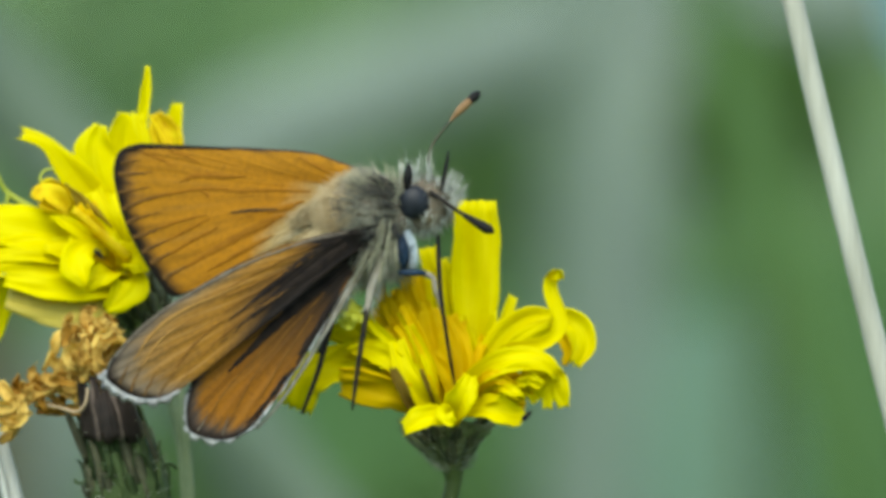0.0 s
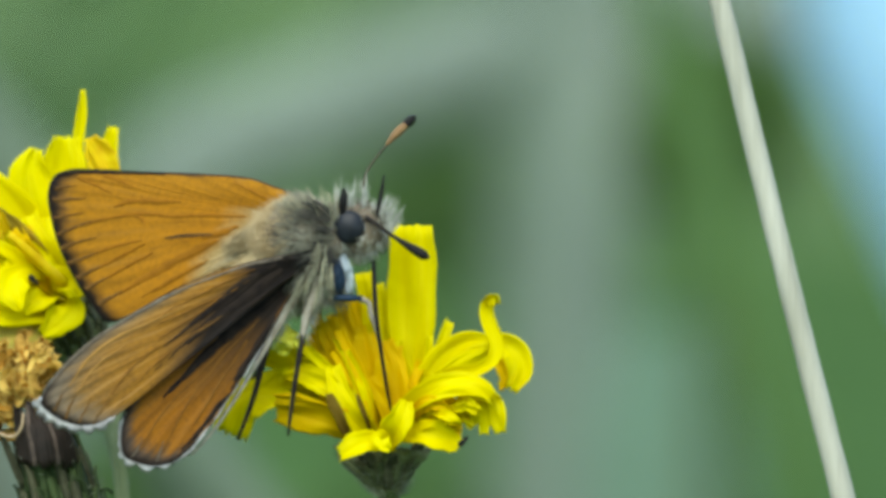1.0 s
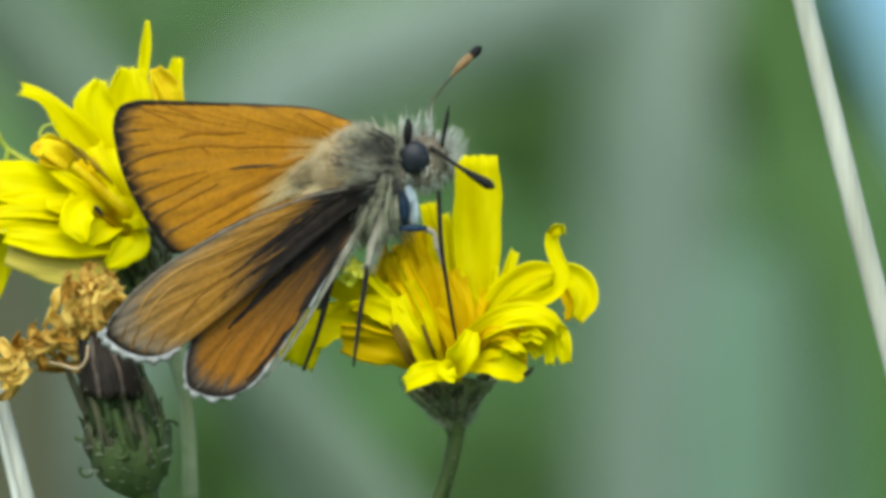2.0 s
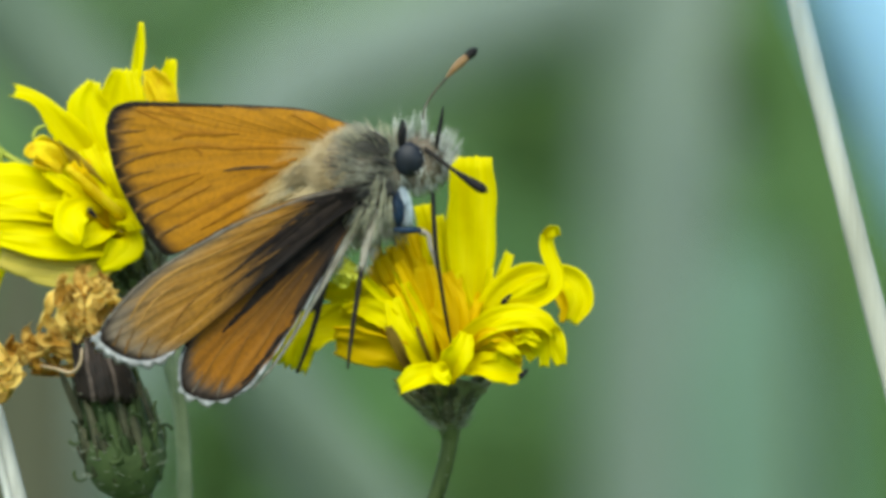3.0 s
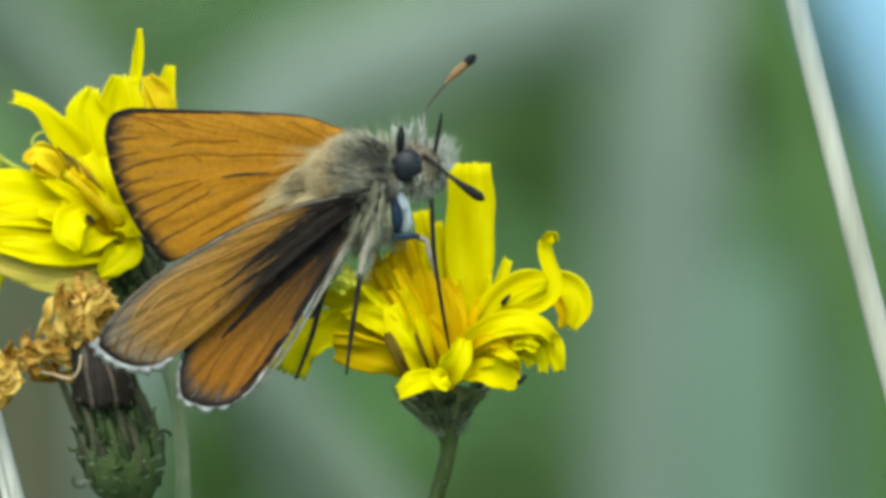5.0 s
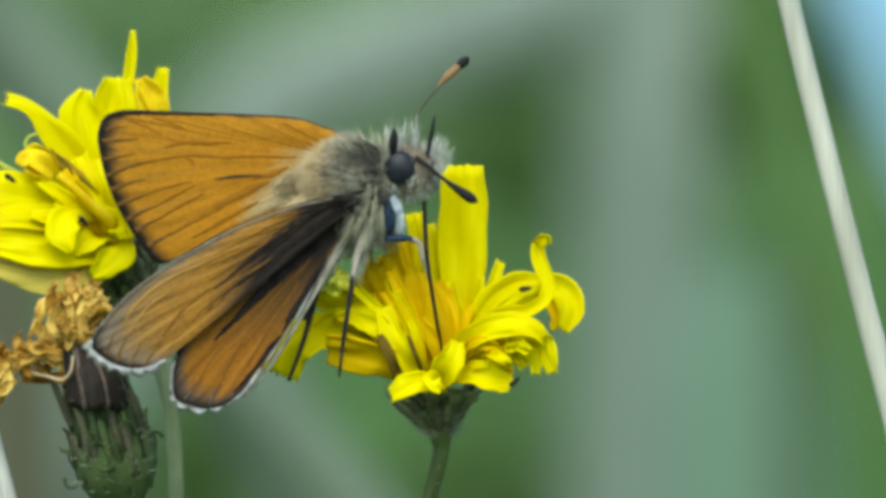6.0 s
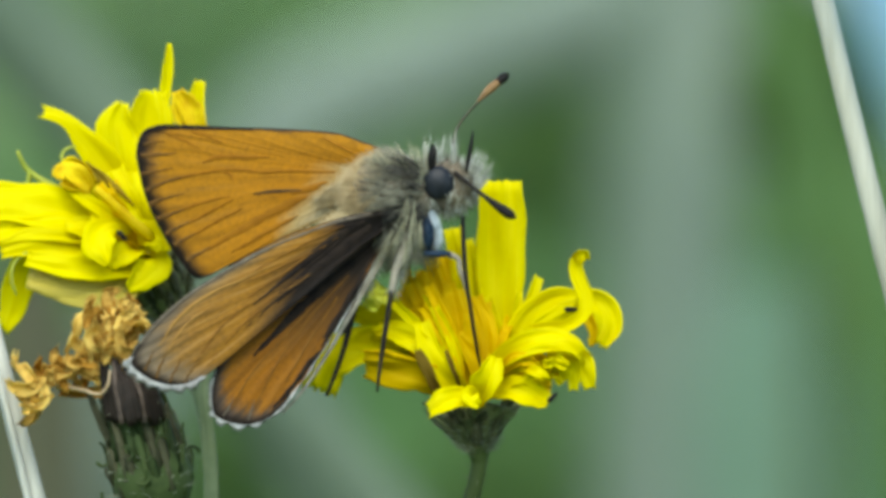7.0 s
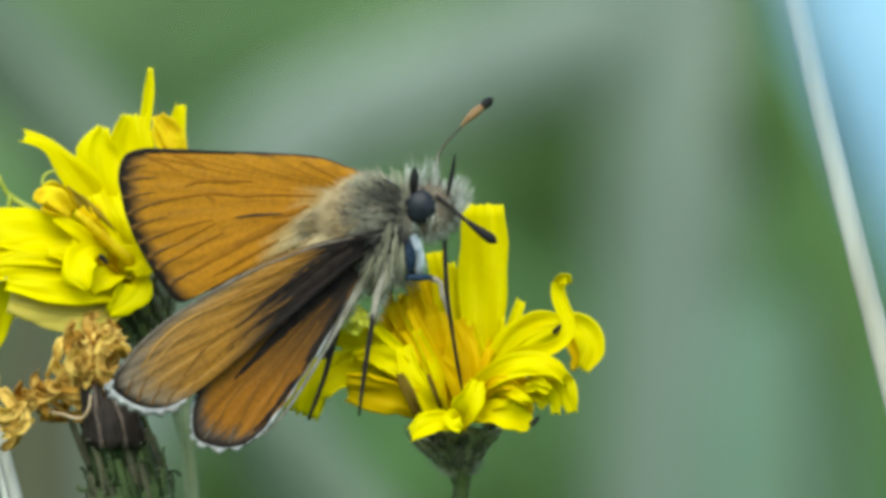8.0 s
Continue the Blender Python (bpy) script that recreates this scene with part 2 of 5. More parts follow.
fur_straw_mat = mottled("fur_straw", (0.27, 0.26, 0.17), (0.54, 0.52, 0.375), 0.0010, 0.75, 0.2, gloss=0.1)
fur_dark_mat = mottled("fur_dark", (0.022, 0.022, 0.022), (0.10, 0.095, 0.08), 0.0010, 0.75, 0.2, gloss=0.15)
fur_grey_mat = mottled("fur_grey", (0.105, 0.103, 0.08), (0.33, 0.32, 0.25), 0.0016, 0.75, 0.2, gloss=0.15)
bract_hair_mat = mottled("bract_hair", (0.16, 0.185, 0.13), (0.38, 0.40, 0.31), 0.0008, 0.75, 0.2, gloss=0.15)
fur_pale_mat = mottled("fur_pale", (0.28, 0.30, 0.26), (0.66, 0.68, 0.61), 0.0006, 0.7, 0.2)
fringe_mat = mottled("fringe_white", (0.30, 0.29, 0.29), (0.66, 0.66, 0.66), 0.0006, 0.7, 0.2)
skin_mat = mottled("body_dark", (0.10, 0.08, 0.06), (0.26, 0.21, 0.15), 0.0008, 0.6, 0.4)
leg_mat = mottled("leg_brown", (0.010, 0.009, 0.009), (0.035, 0.027, 0.022), 0.0005, 0.6, 0.4, gloss=0.15)
thigh_mat = mottled("leg_pale", (0.20, 0.17, 0.13), (0.46, 0.42, 0.35), 0.0005, 0.7, 0.4)
black_mat = mottled("black_chitin", (0.005, 0.005, 0.006), (0.016, 0.014, 0.013), 0.0004, 0.55, 0.3, gloss=0.15)
brand_mat = mottled("scent_scales", (0.035, 0.020, 0.012), (0.10, 0.055, 0.02), 0.0004, 0.7, 0.3, gloss=0.1)
feeler_mat = mottled("feeler_brown", (0.035, 0.032, 0.022), (0.11, 0.095, 0.06), 0.0005, 0.6, 0.3, gloss=0.2)
club_mat = mottled("club_orange", (0.18, 0.10, 0.045), (0.30, 0.18, 0.085), 0.0004, 0.6, 0.3, gloss=0.2)
slate_mat = mottled("slate_blue_scales", (0.006, 0.016, 0.036), (0.026, 0.058, 0.11), 0.0005, 0.45, 0.3)
white_mat = mottled("white_scales", (0.38, 0.47, 0.54), (0.66, 0.72, 0.76), 0.0005, 0.6, 0.3)
eye_mat, ent, ebs = shader("compound_eye")
enoise = noise_node(ent, 1500, ent.nodes.new("ShaderNodeTexCoord").outputs["Object"], 3.0)
ent.links.new(ramp_node(ent, [(0.35, (0.009, 0.011, 0.016)), (0.7, (0.020, 0.024, 0.033))], enoise), ebs.inputs["Base Color"])
ebs.inputs["Roughness"].default_value = 0.42
ebs.inputs["Specular IOR Level"].default_value = 0.28


# ---- shaping helpers ----
def at(u, v, d=0.0):
    """A place fitted to the camera's view: u to the right and v down in fortieths of a millimetre from the view's
    corner, on the sheet in focus; d millimetres behind that sheet, spread with depth so that it keeps its place in the
    view.
    """
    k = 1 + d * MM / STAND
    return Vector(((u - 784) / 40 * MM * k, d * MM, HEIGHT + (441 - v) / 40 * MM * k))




ORIGIN = {}


def thing(name, place, label, category, group="", kind=""):
    e = tagged(new(name), label, category, group, kind)
    e.empty_display_size = 0.002
    e.location = place
    ORIGIN[e.name] = Vector(place)
    return e


def part(name, bm, material, parent, label="", smooth=True):
    """Links a bmesh, shaped in the world's space, as one mesh under a thing or a part."""
    o = ORIGIN[parent.name]
    for vert in bm.verts:
        vert.co -= o
    bmesh.ops.recalc_face_normals(bm, faces=bm.faces)
    me = bpy.data.meshes.new(name)
    bm.to_mesh(me)
    bm.free()
    for p in me.polygons:
        p.use_smooth = smooth
    me.materials.append(material)
    ob = new(name, me)
    ob.parent = parent
    ORIGIN[ob.name] = o
    return tagged(ob, label)


def spline(points, n):
    """A smooth line through rows of numbers, n samples shared out evenly over the spans; its slopes heed the spans' lengths."""
    p = np.array(points, float)
    gap = np.maximum(np.linalg.norm(np.diff(p[:, :2], axis=0), axis=1), 1e-6)
    run = np.diff(p, axis=0) / gap[:, None]
    slope = np.vstack([run[:1], (run[:-1] * gap[1:, None] + run[1:] * gap[:-1, None]) / (gap[1:] + gap[:-1])[:, None], run[-1:]])
    out = []
    for i in range(n):
        s = i / (n - 1) * (len(p) - 1)
        k = min(int(s), len(p) - 2)
        f, g = s - k, gap[k]
        out.append((2 * f ** 3 - 3 * f * f + 1) * p[k] + (f ** 3 - 2 * f * f + f) * g * slope[k]
                   + (3 * f * f - 2 * f ** 3) * p[k + 1] + (f ** 3 - f * f) * g * slope[k + 1])
    return out


def tube(bm, points, n=10, sides=8, wobble=0.0, rng=None):
    """A round rod through rows of (u, v, d, radius in mm)."""
    rows = spline(points, n)
    cs = [at(r[0], r[1], r[2]) for r in rows]
    rings = []
    ref = Vector((0.13, -0.98, 0.11))
    for i, r in enumerate(rows):
        t = (cs[min(i + 1, n - 1)] - cs[max(i - 1, 0)]).normalized()
        side = t.cross(ref)
        if side.length < 0.05:
            side = t.cross(Vector((1, 0, 0)))
        side.normalize()
        up = side.cross(t)
        rad = max(r[3], 0.004) * MM
        ring = []
        for k in range(sides):
            a = 2 * math.pi * k / sides
            q = rad * (1 + (wobble * (rng.random() - 0.5) if rng else 0))
            ring.append(bm.verts.new(cs[i] + (side * math.cos(a) + up * math.sin(a)) * q))
        rings.append(ring)
    for a, b in zip(rings, rings[1:]):
        for k in range(sides):
            bm.faces.new((a[k], a[(k + 1) % sides], b[(k + 1) % sides], b[k]))
    bm.faces.new(rings[0])
    bm.faces.new(rings[-1])
    return bm


def rod(points, n=10, sides=8, wobble=0.0, rng=None):
    return tube(bmesh.new(), points, n, sides, wobble, rng)


def ribbon(points, face=(0, -1, 0), n=18, cols=12, cup=0.12, teeth=0.06, thick=0.07, ripple=0.06, crease=0.09, seed=1):
    """A ligule: rows of (u, v, d, width in mm, twist in degrees) along its middle; face: the way its upper side looks.
    It has a thickness, a dished section, a rippled surface and a toothed end."""
    rng = random.Random(seed)
    bm = bmesh.new()
    uvl = bm.loops.layers.uv.new("UVMap")
    rows = spline(points, n)
    cs = [at(r[0], r[1], r[2]) for r in rows]
    length = sum((b - a).length for a, b in zip(cs, cs[1:]))
    tooth = [0.6 * abs(((c / cols * 5) % 1) * 2 - 1) + 0.4 * rng.random() for c in range(cols + 1)]
    grids = ([], [])
    where = {}
    phase = rng.random() * 6
    for i, r in enumerate(rows):
        t = (cs[min(i + 1, n - 1)] - cs[max(i - 1, 0)]).normalized()
        side = t.cross(Vector(face))
        if side.length < 0.08:
            side = t.cross(Vector((0.3, -0.5, 0.8)))
        side.normalize()
        nor = side.cross(t).normalized()
        tw = Matrix.Rotation(radians(r[4]), 3, t)
        side, nor = tw @ side, tw @ nor
        w = max(r[3], 0.05) * MM
        f = i / (n - 1)
        line = ([], [])
        for c in range(cols + 1):
            s = 2 * c / cols - 1
            p = cs[i] + side * (s * w / 2) + nor * (cup * w * (s * s - 0.4))
            p += nor * (ripple * w * math.sin(phase + f * 7 + s * 2.2 + 3 * s * f))
            p += nor * (crease * w * abs(math.sin(s * 4.2 + phase)) * (0.4 + 0.6 * f) + 0.02 * w * math.cos(s * 15))
            rag = noise.noise(Vector((f * 5.5, phase * 3 + (2 if s > 0 else 0), seed * 0.37)))
            p += side * (s * abs(s) * rag * 0.13 * w)
            if i >= n - 2:
                p += t * (teeth * length * (tooth[c] - 0.5) * (1.0 if i == n - 1 else 0.3))
            for g, off in ((0, 0.5), (1, -0.5)):
                vert = bm.verts.new(p + nor * (off * thick * MM))
                where[vert] = (c / cols, f)
                line[g].append(vert)
        grids[0].append(line[0])
        grids[1].append(line[1])
    faces = []
    for g in grids:
        for a, b in zip(g, g[1:]):
            for c in range(cols):
                faces.append(bm.faces.new((a[c], a[c + 1], b[c + 1], b[c])))
    a, b = grids
    for i in range(n - 1):
        for c in (0, cols):
            faces.append(bm.faces.new((a[i][c], a[i + 1][c], b[i + 1][c], b[i][c])))
    for i in (0, n - 1):
        for c in range(cols):
            faces.append(bm.faces.new((a[i][c], a[i][c + 1], b[i][c + 1], b[i][c])))
    for fc in faces:
        for lp in fc.loops:
            lp[uvl].uv = where[lp.vert]
    return bm


def hair(bm, root, way, length, radius, droop=0.0, rng=random):
    """One bent hair with a pointed end."""
    way = way.normalized()
    side = way.cross(Vector((0.3, 0.5, 0.8))).normalized()
    up = side.cross(way)
    bend = Vector((rng.uniform(-1, 1), rng.uniform(-1, 1), rng.uniform(-1, 1))) * 0.18 * length + Vector((0, 0, -droop * length))
    mid = root + way * (length * 0.55) + bend * 0.35
    tip = root + way * length + bend
    lo, hi = [], []
    for k in range(3):
        a = 2 * math.pi * k / 3
        o = side * math.cos(a) + up * math.sin(a)
        lo.append(bm.verts.new(root + o * radius))
        hi.append(bm.verts.new(mid + o * radius * 0.8))
    end = bm.verts.new(tip)
    for k in range(3):
        j = (k + 1) % 3
        bm.faces.new((lo[k], lo[j], hi[j], hi[k]))
        bm.faces.new((hi[k], hi[j], end))


def tuft(bm, root, tip, width, count, radius, rng):
    """A brush of hairs from one place of the view to another; width in view units."""
    a, b = at(*root), at(*tip)
    for _ in range(count):
        o = Vector((rng.gauss(0, 0.5), rng.gauss(0, 0.5), rng.gauss(0, 0.5))) * (width / 40 * MM)
        hair(bm, a + o, (b - a) + o * 0.5, (b - a).length * rng.uniform(0.75, 1.08), radius * MM, 0, rng)


def fur(rows, count, length, radius, lean, spread=0.5, seed=1, droop=0.1, sides=(0, 360), span=(0.0, 1.0)):
    """Hairs over a round body given by rows of (u, v, d, radius); lean: the way that they are combed."""
    rng = random.Random(seed)
    bm = bmesh.new()
    line = spline(rows, 40)
    cs = [at(r[0], r[1], r[2]) for r in line]
    for _ in range(count):
        f = span[0] + (span[1] - span[0]) * rng.random()
        i = min(int(f * 39), 38)
        c = cs[i].lerp(cs[i + 1], f * 39 - i)
        rad = line[i][3] * MM
        t = (cs[i + 1] - cs[i]).normalized()
        s = t.cross(Vector((0, -1, 0.02))).normalized()
        up = s.cross(t)
        a = radians(rng.uniform(*sides))
        out = s * math.cos(a) + up * math.sin(a)
        way = out + Vector(lean) + Vector((rng.gauss(0, 1), rng.gauss(0, 1), rng.gauss(0, 1))) * spread * 0.5
        hair(bm, c + out * rad * 0.92, way, length * MM * rng.uniform(0.55, 1.25), radius * MM * rng.uniform(0.6, 1.3), droop, rng)
    return bm


# ---- the meadow behind: ground, hedge, out-of-focus grasses ----
def ground_sheet():
    """One sheet to the horizon; a low grassy bank crosses it behind the flowers."""
    xs = [-3000, -800, -200, -60, -20, -8] + [-4 + 0.1 * k for k in range(81)] + [8, 20, 60, 200, 800, 3000]
    ys = [-3000, -600, -100, -20, -5] + [-2 + 0.1 * k for k in range(151)] + [16, 25, 60, 200, 800, 3000]
    verts, faces = [], []
    for y in ys:
        for x in xs:
            f = max(0.0, min(1.0, (y - 4.0) / 5.0))
            z = 0.56 * f * f * (3 - 2 * f) + 0.02 * noise.noise(Vector((x * 0.9, y * 0.9, 0))) * (abs(x) < 20)
            verts.append((x, y, z))
    w = len(xs)
    for j in range(len(ys) - 1):
        for i in range(w - 1):
            k = j * w + i
            faces.append((k, k + 1, k + w + 1, k + w))
    me = bpy.data.meshes.new("ground")
    me.from_pydata(verts, [], faces)
    me.materials.append(mottled("turf", (0.035, 0.086, 0.021), (0.078, 0.158, 0.044), 0.35, 0.9, 0.6, 0.02))
    for p in me.polygons:
        p.use_smooth = True
    return tagged(new("ground", me), "rough green meadow turf under the flowers", "ground", kind="structure")


def leaf_mass(name, count, box, size, material, seed, keep=None):
    """Many small folded leaves in a box (x0, x1, y0, y1, z0, z1), joined."""
    rng = random.Random(seed)
    verts, faces = [], []
    while len(faces) < count * 2:
        p = Vector([rng.uniform(box[2 * k], box[2 * k + 1]) for k in range(3)])
        if keep and not keep(p, rng):
            continue
        s = size * rng.uniform(0.6, 1.4)
        q = Euler((rng.uniform(-1.2, 1.2), rng.uniform(-0.8, 0.8), rng.uniform(0, 6.28))).to_matrix()
        k = len(verts)
        for c in ((0, -1, 0), (0.42, 0, 0.14), (0, 1, -0.1), (-0.42, 0, 0.14)):
            verts.append(p + q @ (Vector(c) * s))
        faces += [(k, k + 1, k + 2), (k, k + 2, k + 3)]
    me = bpy.data.meshes.new(name)
    me.from_pydata([tuple(v) for v in verts], [], faces)
    me.materials.append(material)
    return new(name, me)


def leafy(name, dark, light):
    m, nt, bs = shader(name)
    isl = nt.nodes.new("ShaderNodeNewGeometry").outputs["Random Per Island"]
    tc = nt.nodes.new("ShaderNodeTexCoord").outputs["Object"]
    big = noise_node(nt, 3.0, tc, 2.0)
    f = calc(nt, "ADD", calc(nt, "MULTIPLY", isl, 0.5), calc(nt, "MULTIPLY", big, 0.5))
    c = ramp_node(nt, [(0.25, dark), (0.75, light)], f)
    nt.links.new(c, bs.inputs["Base Color"])
    bs.inputs["Roughness"].default_value = 0.55
    glow_through(m, nt, bs, c, 0.3)
    return m


ground_sheet()


def turf_grass(count):
    """Short grass over the near meadow, joined: one bent blade of two quads and a tip each."""
    rng = random.Random(77)
    verts, faces = [], []
    for _ in range(count):
        x, y = rng.gauss(0, 1.7), 1.0 + rng.gauss(0, 2.2)
        h, a, w = rng.uniform(0.05, 0.17), rng.uniform(0, 6.28), rng.uniform(0.0012, 0.0028)
        lean = h * rng.uniform(0.1, 0.6)
        dx, dy = math.cos(a), math.sin(a)
        z0 = -0.02
        k = len(verts)
        for f, s in ((0.0, 1.0), (0.45, 0.9), (0.8, 0.6)):
            cx, cy, cz = x + dx * lean * f * f, y + dy * lean * f * f, z0 + (h - z0) * f
            verts += [(cx - dy * w * s, cy + dx * w * s, cz), (cx + dy * w * s, cy - dx * w * s, cz)]
        verts.append((x + dx * lean, y + dy * lean, h))
        faces += [(k, k + 1, k + 3, k + 2), (k + 2, k + 3, k + 5, k + 4), (k + 4, k + 5, k + 6)]
    me = bpy.data.meshes.new("meadow_turf")
    me.from_pydata(verts, [], faces)
    me.materials.append(leafy("turf_blades", (0.04, 0.09, 0.022), (0.12, 0.20, 0.055)))
    return tagged(new("meadow_turf", me), "short green meadow grass around the flower stems", "grass", kind="stuff")


turf_grass(24000)

# far hedge across the back
HEDGE_Y = 9.0


def hedge_top(x):
    return 1.45 + 0.12 * math.sin(x * 2.3) + 0.05 * math.sin(x * 7.1)


def hedge_core():
    """The dense inside of the hedge, a lumpy body."""
    bm = bmesh.new()
    rows = []
    for i in range(61):
        x = -2.2 + 4.4 * i / 60
        rows.append([bm.verts.new((x, HEDGE_Y + 0.25 + 0.5 * (1 - math.cos(f * 2.6)) / 2 + 0.08 * noise.noise(Vector((x * 3, f * 4, 1))), f * (hedge_top(x) - 0.05))) for f in [k / 14 for k in range(15)]])
    for a, b in zip(rows, rows[1:]):
        for k in range(14):
            bm.faces.new((a[k], a[k + 1], b[k + 1], b[k]))
    return bm


hedge = thing("hedge", (0, HEDGE_Y, 0.3), "distant soft green hedge of small leaves", "hedge", kind="stuff")
hedge_leaf_mat = leafy("hedge_leaves", (0.118, 0.222, 0.078), (0.20, 0.345, 0.138))
part("foliage_core", hedge_core(), hedge_leaf_mat, hedge)
foliage = leaf_mass("foliage", 6000, (-2.2, 2.2, HEDGE_Y, HEDGE_Y + 0.7, 0.3, 1.65), 0.035, hedge_leaf_mat, 5,
                    keep=lambda p, r: p.z < hedge_top(p.x) + r.gauss(0, 0.03))
foliage.parent = hedge
foliage.matrix_parent_inverse = Matrix.Translation((0, -HEDGE_Y, -0.3))


def blade(u0, v0, u1, v1, d, width, material, name, label, bow=0.0, group="blurred grasses"):
    """A grass blade far behind the flowers, rooted in the turf."""
    a, b = at(u0, v0, d), at(u1, v1, d)
    top, low = (a, b) if a.z > b.z else (b, a)
    slope = (top - low)
    foot = low - slope * ((low.z) / max(slope.z, 1e-4)) if slope.z > 0.004 else Vector((low.x, low.y, 0))
    foot = Vector((max(min(foot.x, low.x + 0.25), low.x - 0.25), low.y, 0.0))
    g = thing(name, foot, label, "grass", group)
    bm = bmesh.new()
    n = 22
    pts = []
    for i in range(n):
        f = i / (n - 1)
        p = low.lerp(top, (f - 0.5) * 2) if f >= 0.5 else foot.lerp(low, f * 2)
        p = p + Vector((bow * math.sin(f * math.pi), 0, 0))
        pts.append(p)
    rows = []
    for i, p in enumerate(pts):
        f = i / (n - 1)
        t = (pts[min(i + 1, n - 1)] - pts[max(i - 1, 0)]).normalized()
        side = t.cross(Vector((0, -1, 0))).normalized()
        w = width * MM * (1 if f < 0.85 else 1 - 0.5 * (f - 0.85) / 0.15) / 2
        rows.append([bm.verts.new(p + side * (s * w) + Vector((0, abs(s) * w * 0.5 + dy, 0))) for dy in (0, 0.0004) for s in (-1, 0, 1)])
    for a, b in zip(rows, rows[1:]):
        for i, j in ((0, 1), (1, 2), (2, 5), (5, 4), (4, 3), (3, 0)):
            bm.faces.new((a[i], a[j], b[j], b[i]))
    part("leaf_blade", bm, material, g)
    return g


blade_pale = mottled("grass_pale", (0.12, 0.172, 0.12), (0.17, 0.225, 0.16), 0.02, 0.5, 0.2, streak=(1, 1, 0.1), through_light=0.2)
blade_mauve = mottled("grass_seeding", (0.175, 0.23, 0.185), (0.26, 0.32, 0.27), 0.02, 0.6, 0.2, streak=(1, 1, 0.1), through_light=0.2)
blade_dusty = mottled("grass_dusty", (0.135, 0.19, 0.14), (0.20, 0.262, 0.205), 0.02, 0.6, 0.2, streak=(1, 1, 0.1), through_light=0.2)
blade_teal = mottled("grass_bluish", (0.128, 0.224, 0.155), (0.202, 0.315, 0.23), 0.02, 0.5, 0.2, streak=(1, 1, 0.1), through_light=0.2)
blade_dark = mottled("grass_lush", (0.06, 0.135, 0.04), (0.12, 0.22, 0.07), 0.02, 0.5, 0.2, streak=(1, 1, 0.1), through_light=0.2)
blade_olive = mottled("grass_olive", (0.085, 0.088, 0.050), (0.135, 0.135, 0.085), 0.02, 0.5, 0.2, streak=(1, 1, 0.1), through_light=0.2)
BENT = "greyish bent stem of meadow grass, out of focus"
GREY = "pale grey-green blade of meadow grass, out of focus"
blade(1222, -700, 1192, 700, 2400, 14.0, blade_dusty, "meadow_grass", "greyish seeding stem of meadow grass, out of focus")
blade(1520, -210, 520, 165, 2400, 16.0, blade_mauve, "meadow_grass", BENT)
blade(1250, -105, 1780, -130, 2400, 15.0, blade_mauve, "meadow_grass", BENT)
blade(-130, -200, 420, 400, 880, 8.0, blade_pale, "meadow_grass", GREY)
blade(400, 500, 850, 1040, 800, 5.6, blade_pale, "meadow_grass", GREY)
blade(95, 380, 105, 1100, 1870, 15.0, blade_olive, "meadow_grass", "broad olive-brown dead blade of meadow grass, out of focus")
blade(1395, 430, 1440, 1200, 2140, 21.0, blade_teal, "meadow_grass", "broad bluish-green blade of meadow grass, out of focus")
blade(1340, -260, 1720, 900, 1600, 7.0, blade_dark, "meadow_grass", "lush dark green blade of meadow grass, out of focus")

# blade standing for a blue blur; its sky sheen is painted into the colour
blade_sky = mottled("grass_sky_sheen", (0.38, 0.65, 0.88), (0.48, 0.77, 0.98), 0.004, 0.35, 0.2, streak=(1, 1, 0.1), through_light=0.3)
sky_blade = blade(1905, 520, 1505, -350, -460, 5.2, blade_sky, "meadow_grass", "pale grass blade close before the lens, blue sky sheen painted in, out of focus")


def weed(u, v, d, ru, rv, count, size, material, label, seed):
    """A leafy weed: a thin stem from the turf and a loose crown of small leaves."""
    c = at(u, v, d)
    # crown sized to cover its share of the camera's view at that depth
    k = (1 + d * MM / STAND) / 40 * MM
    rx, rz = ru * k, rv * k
    g = thing("weed", Vector((c.x, c.y, 0)), label, "weed", "weeds behind the flowers")
    bm = bmesh.new()
    bmesh.ops.create_cone(bm, cap_ends=True, segments=8, radius1=0.0025, radius2=0.0012, depth=c.z, matrix=Matrix.Translation((c.x, c.y, c.z / 2)))
    part("stem", bm, green_mat, g)
    crown = leaf_mass("crown", count, (c.x - rx, c.x + rx, c.y - rx * 0.5, c.y + rx * 0.5, c.z - rz, c.z + rz), size, material, seed,
                      keep=lambda p, r: ((p.x - c.x) / rx) ** 2 + ((p.z - c.z) / rz) ** 2 + ((p.y - c.y) / rx * 2) ** 2 < 1)
    crown.parent = g
    crown.matrix_parent_inverse = Matrix.Translation((-c.x, -c.y, 0))
    return g


weed_mat = leafy("weed_leaves", (0.11, 0.20, 0.06), (0.21, 0.36, 0.12))
lush_mat = leafy("weed_leaves_dark", (0.085, 0.175, 0.035), (0.17, 0.31, 0.075))
DARK = "dark green leafy weed added for a dark background patch, far out of focus"
# crowns added to darken patches of the background, like gaps in the hedge
weed(1010, 200, 3470, 120, 130, 420, 0.008, weed_mat, DARK, 31)
weed(1490, 95, 2000, 120, 150, 460, 0.006, lush_mat, DARK, 38)
weed(950, 850, 3470, 150, 130, 420, 0.008, weed_mat, DARK, 33)
weed(440, 830, 2000, 55, 150, 320, 0.006, weed_mat, DARK, 36)


# ---- grass stalks beside the flowers ----
def stalk(points, material, label, foot):
    g = thing("grass_stalk", at(*foot[:3]), label, "grass stalk", "dry grass stalks")
    part("culm", rod(points, 40, 10, 0.05, random.Random(3)), material, g)
    return g


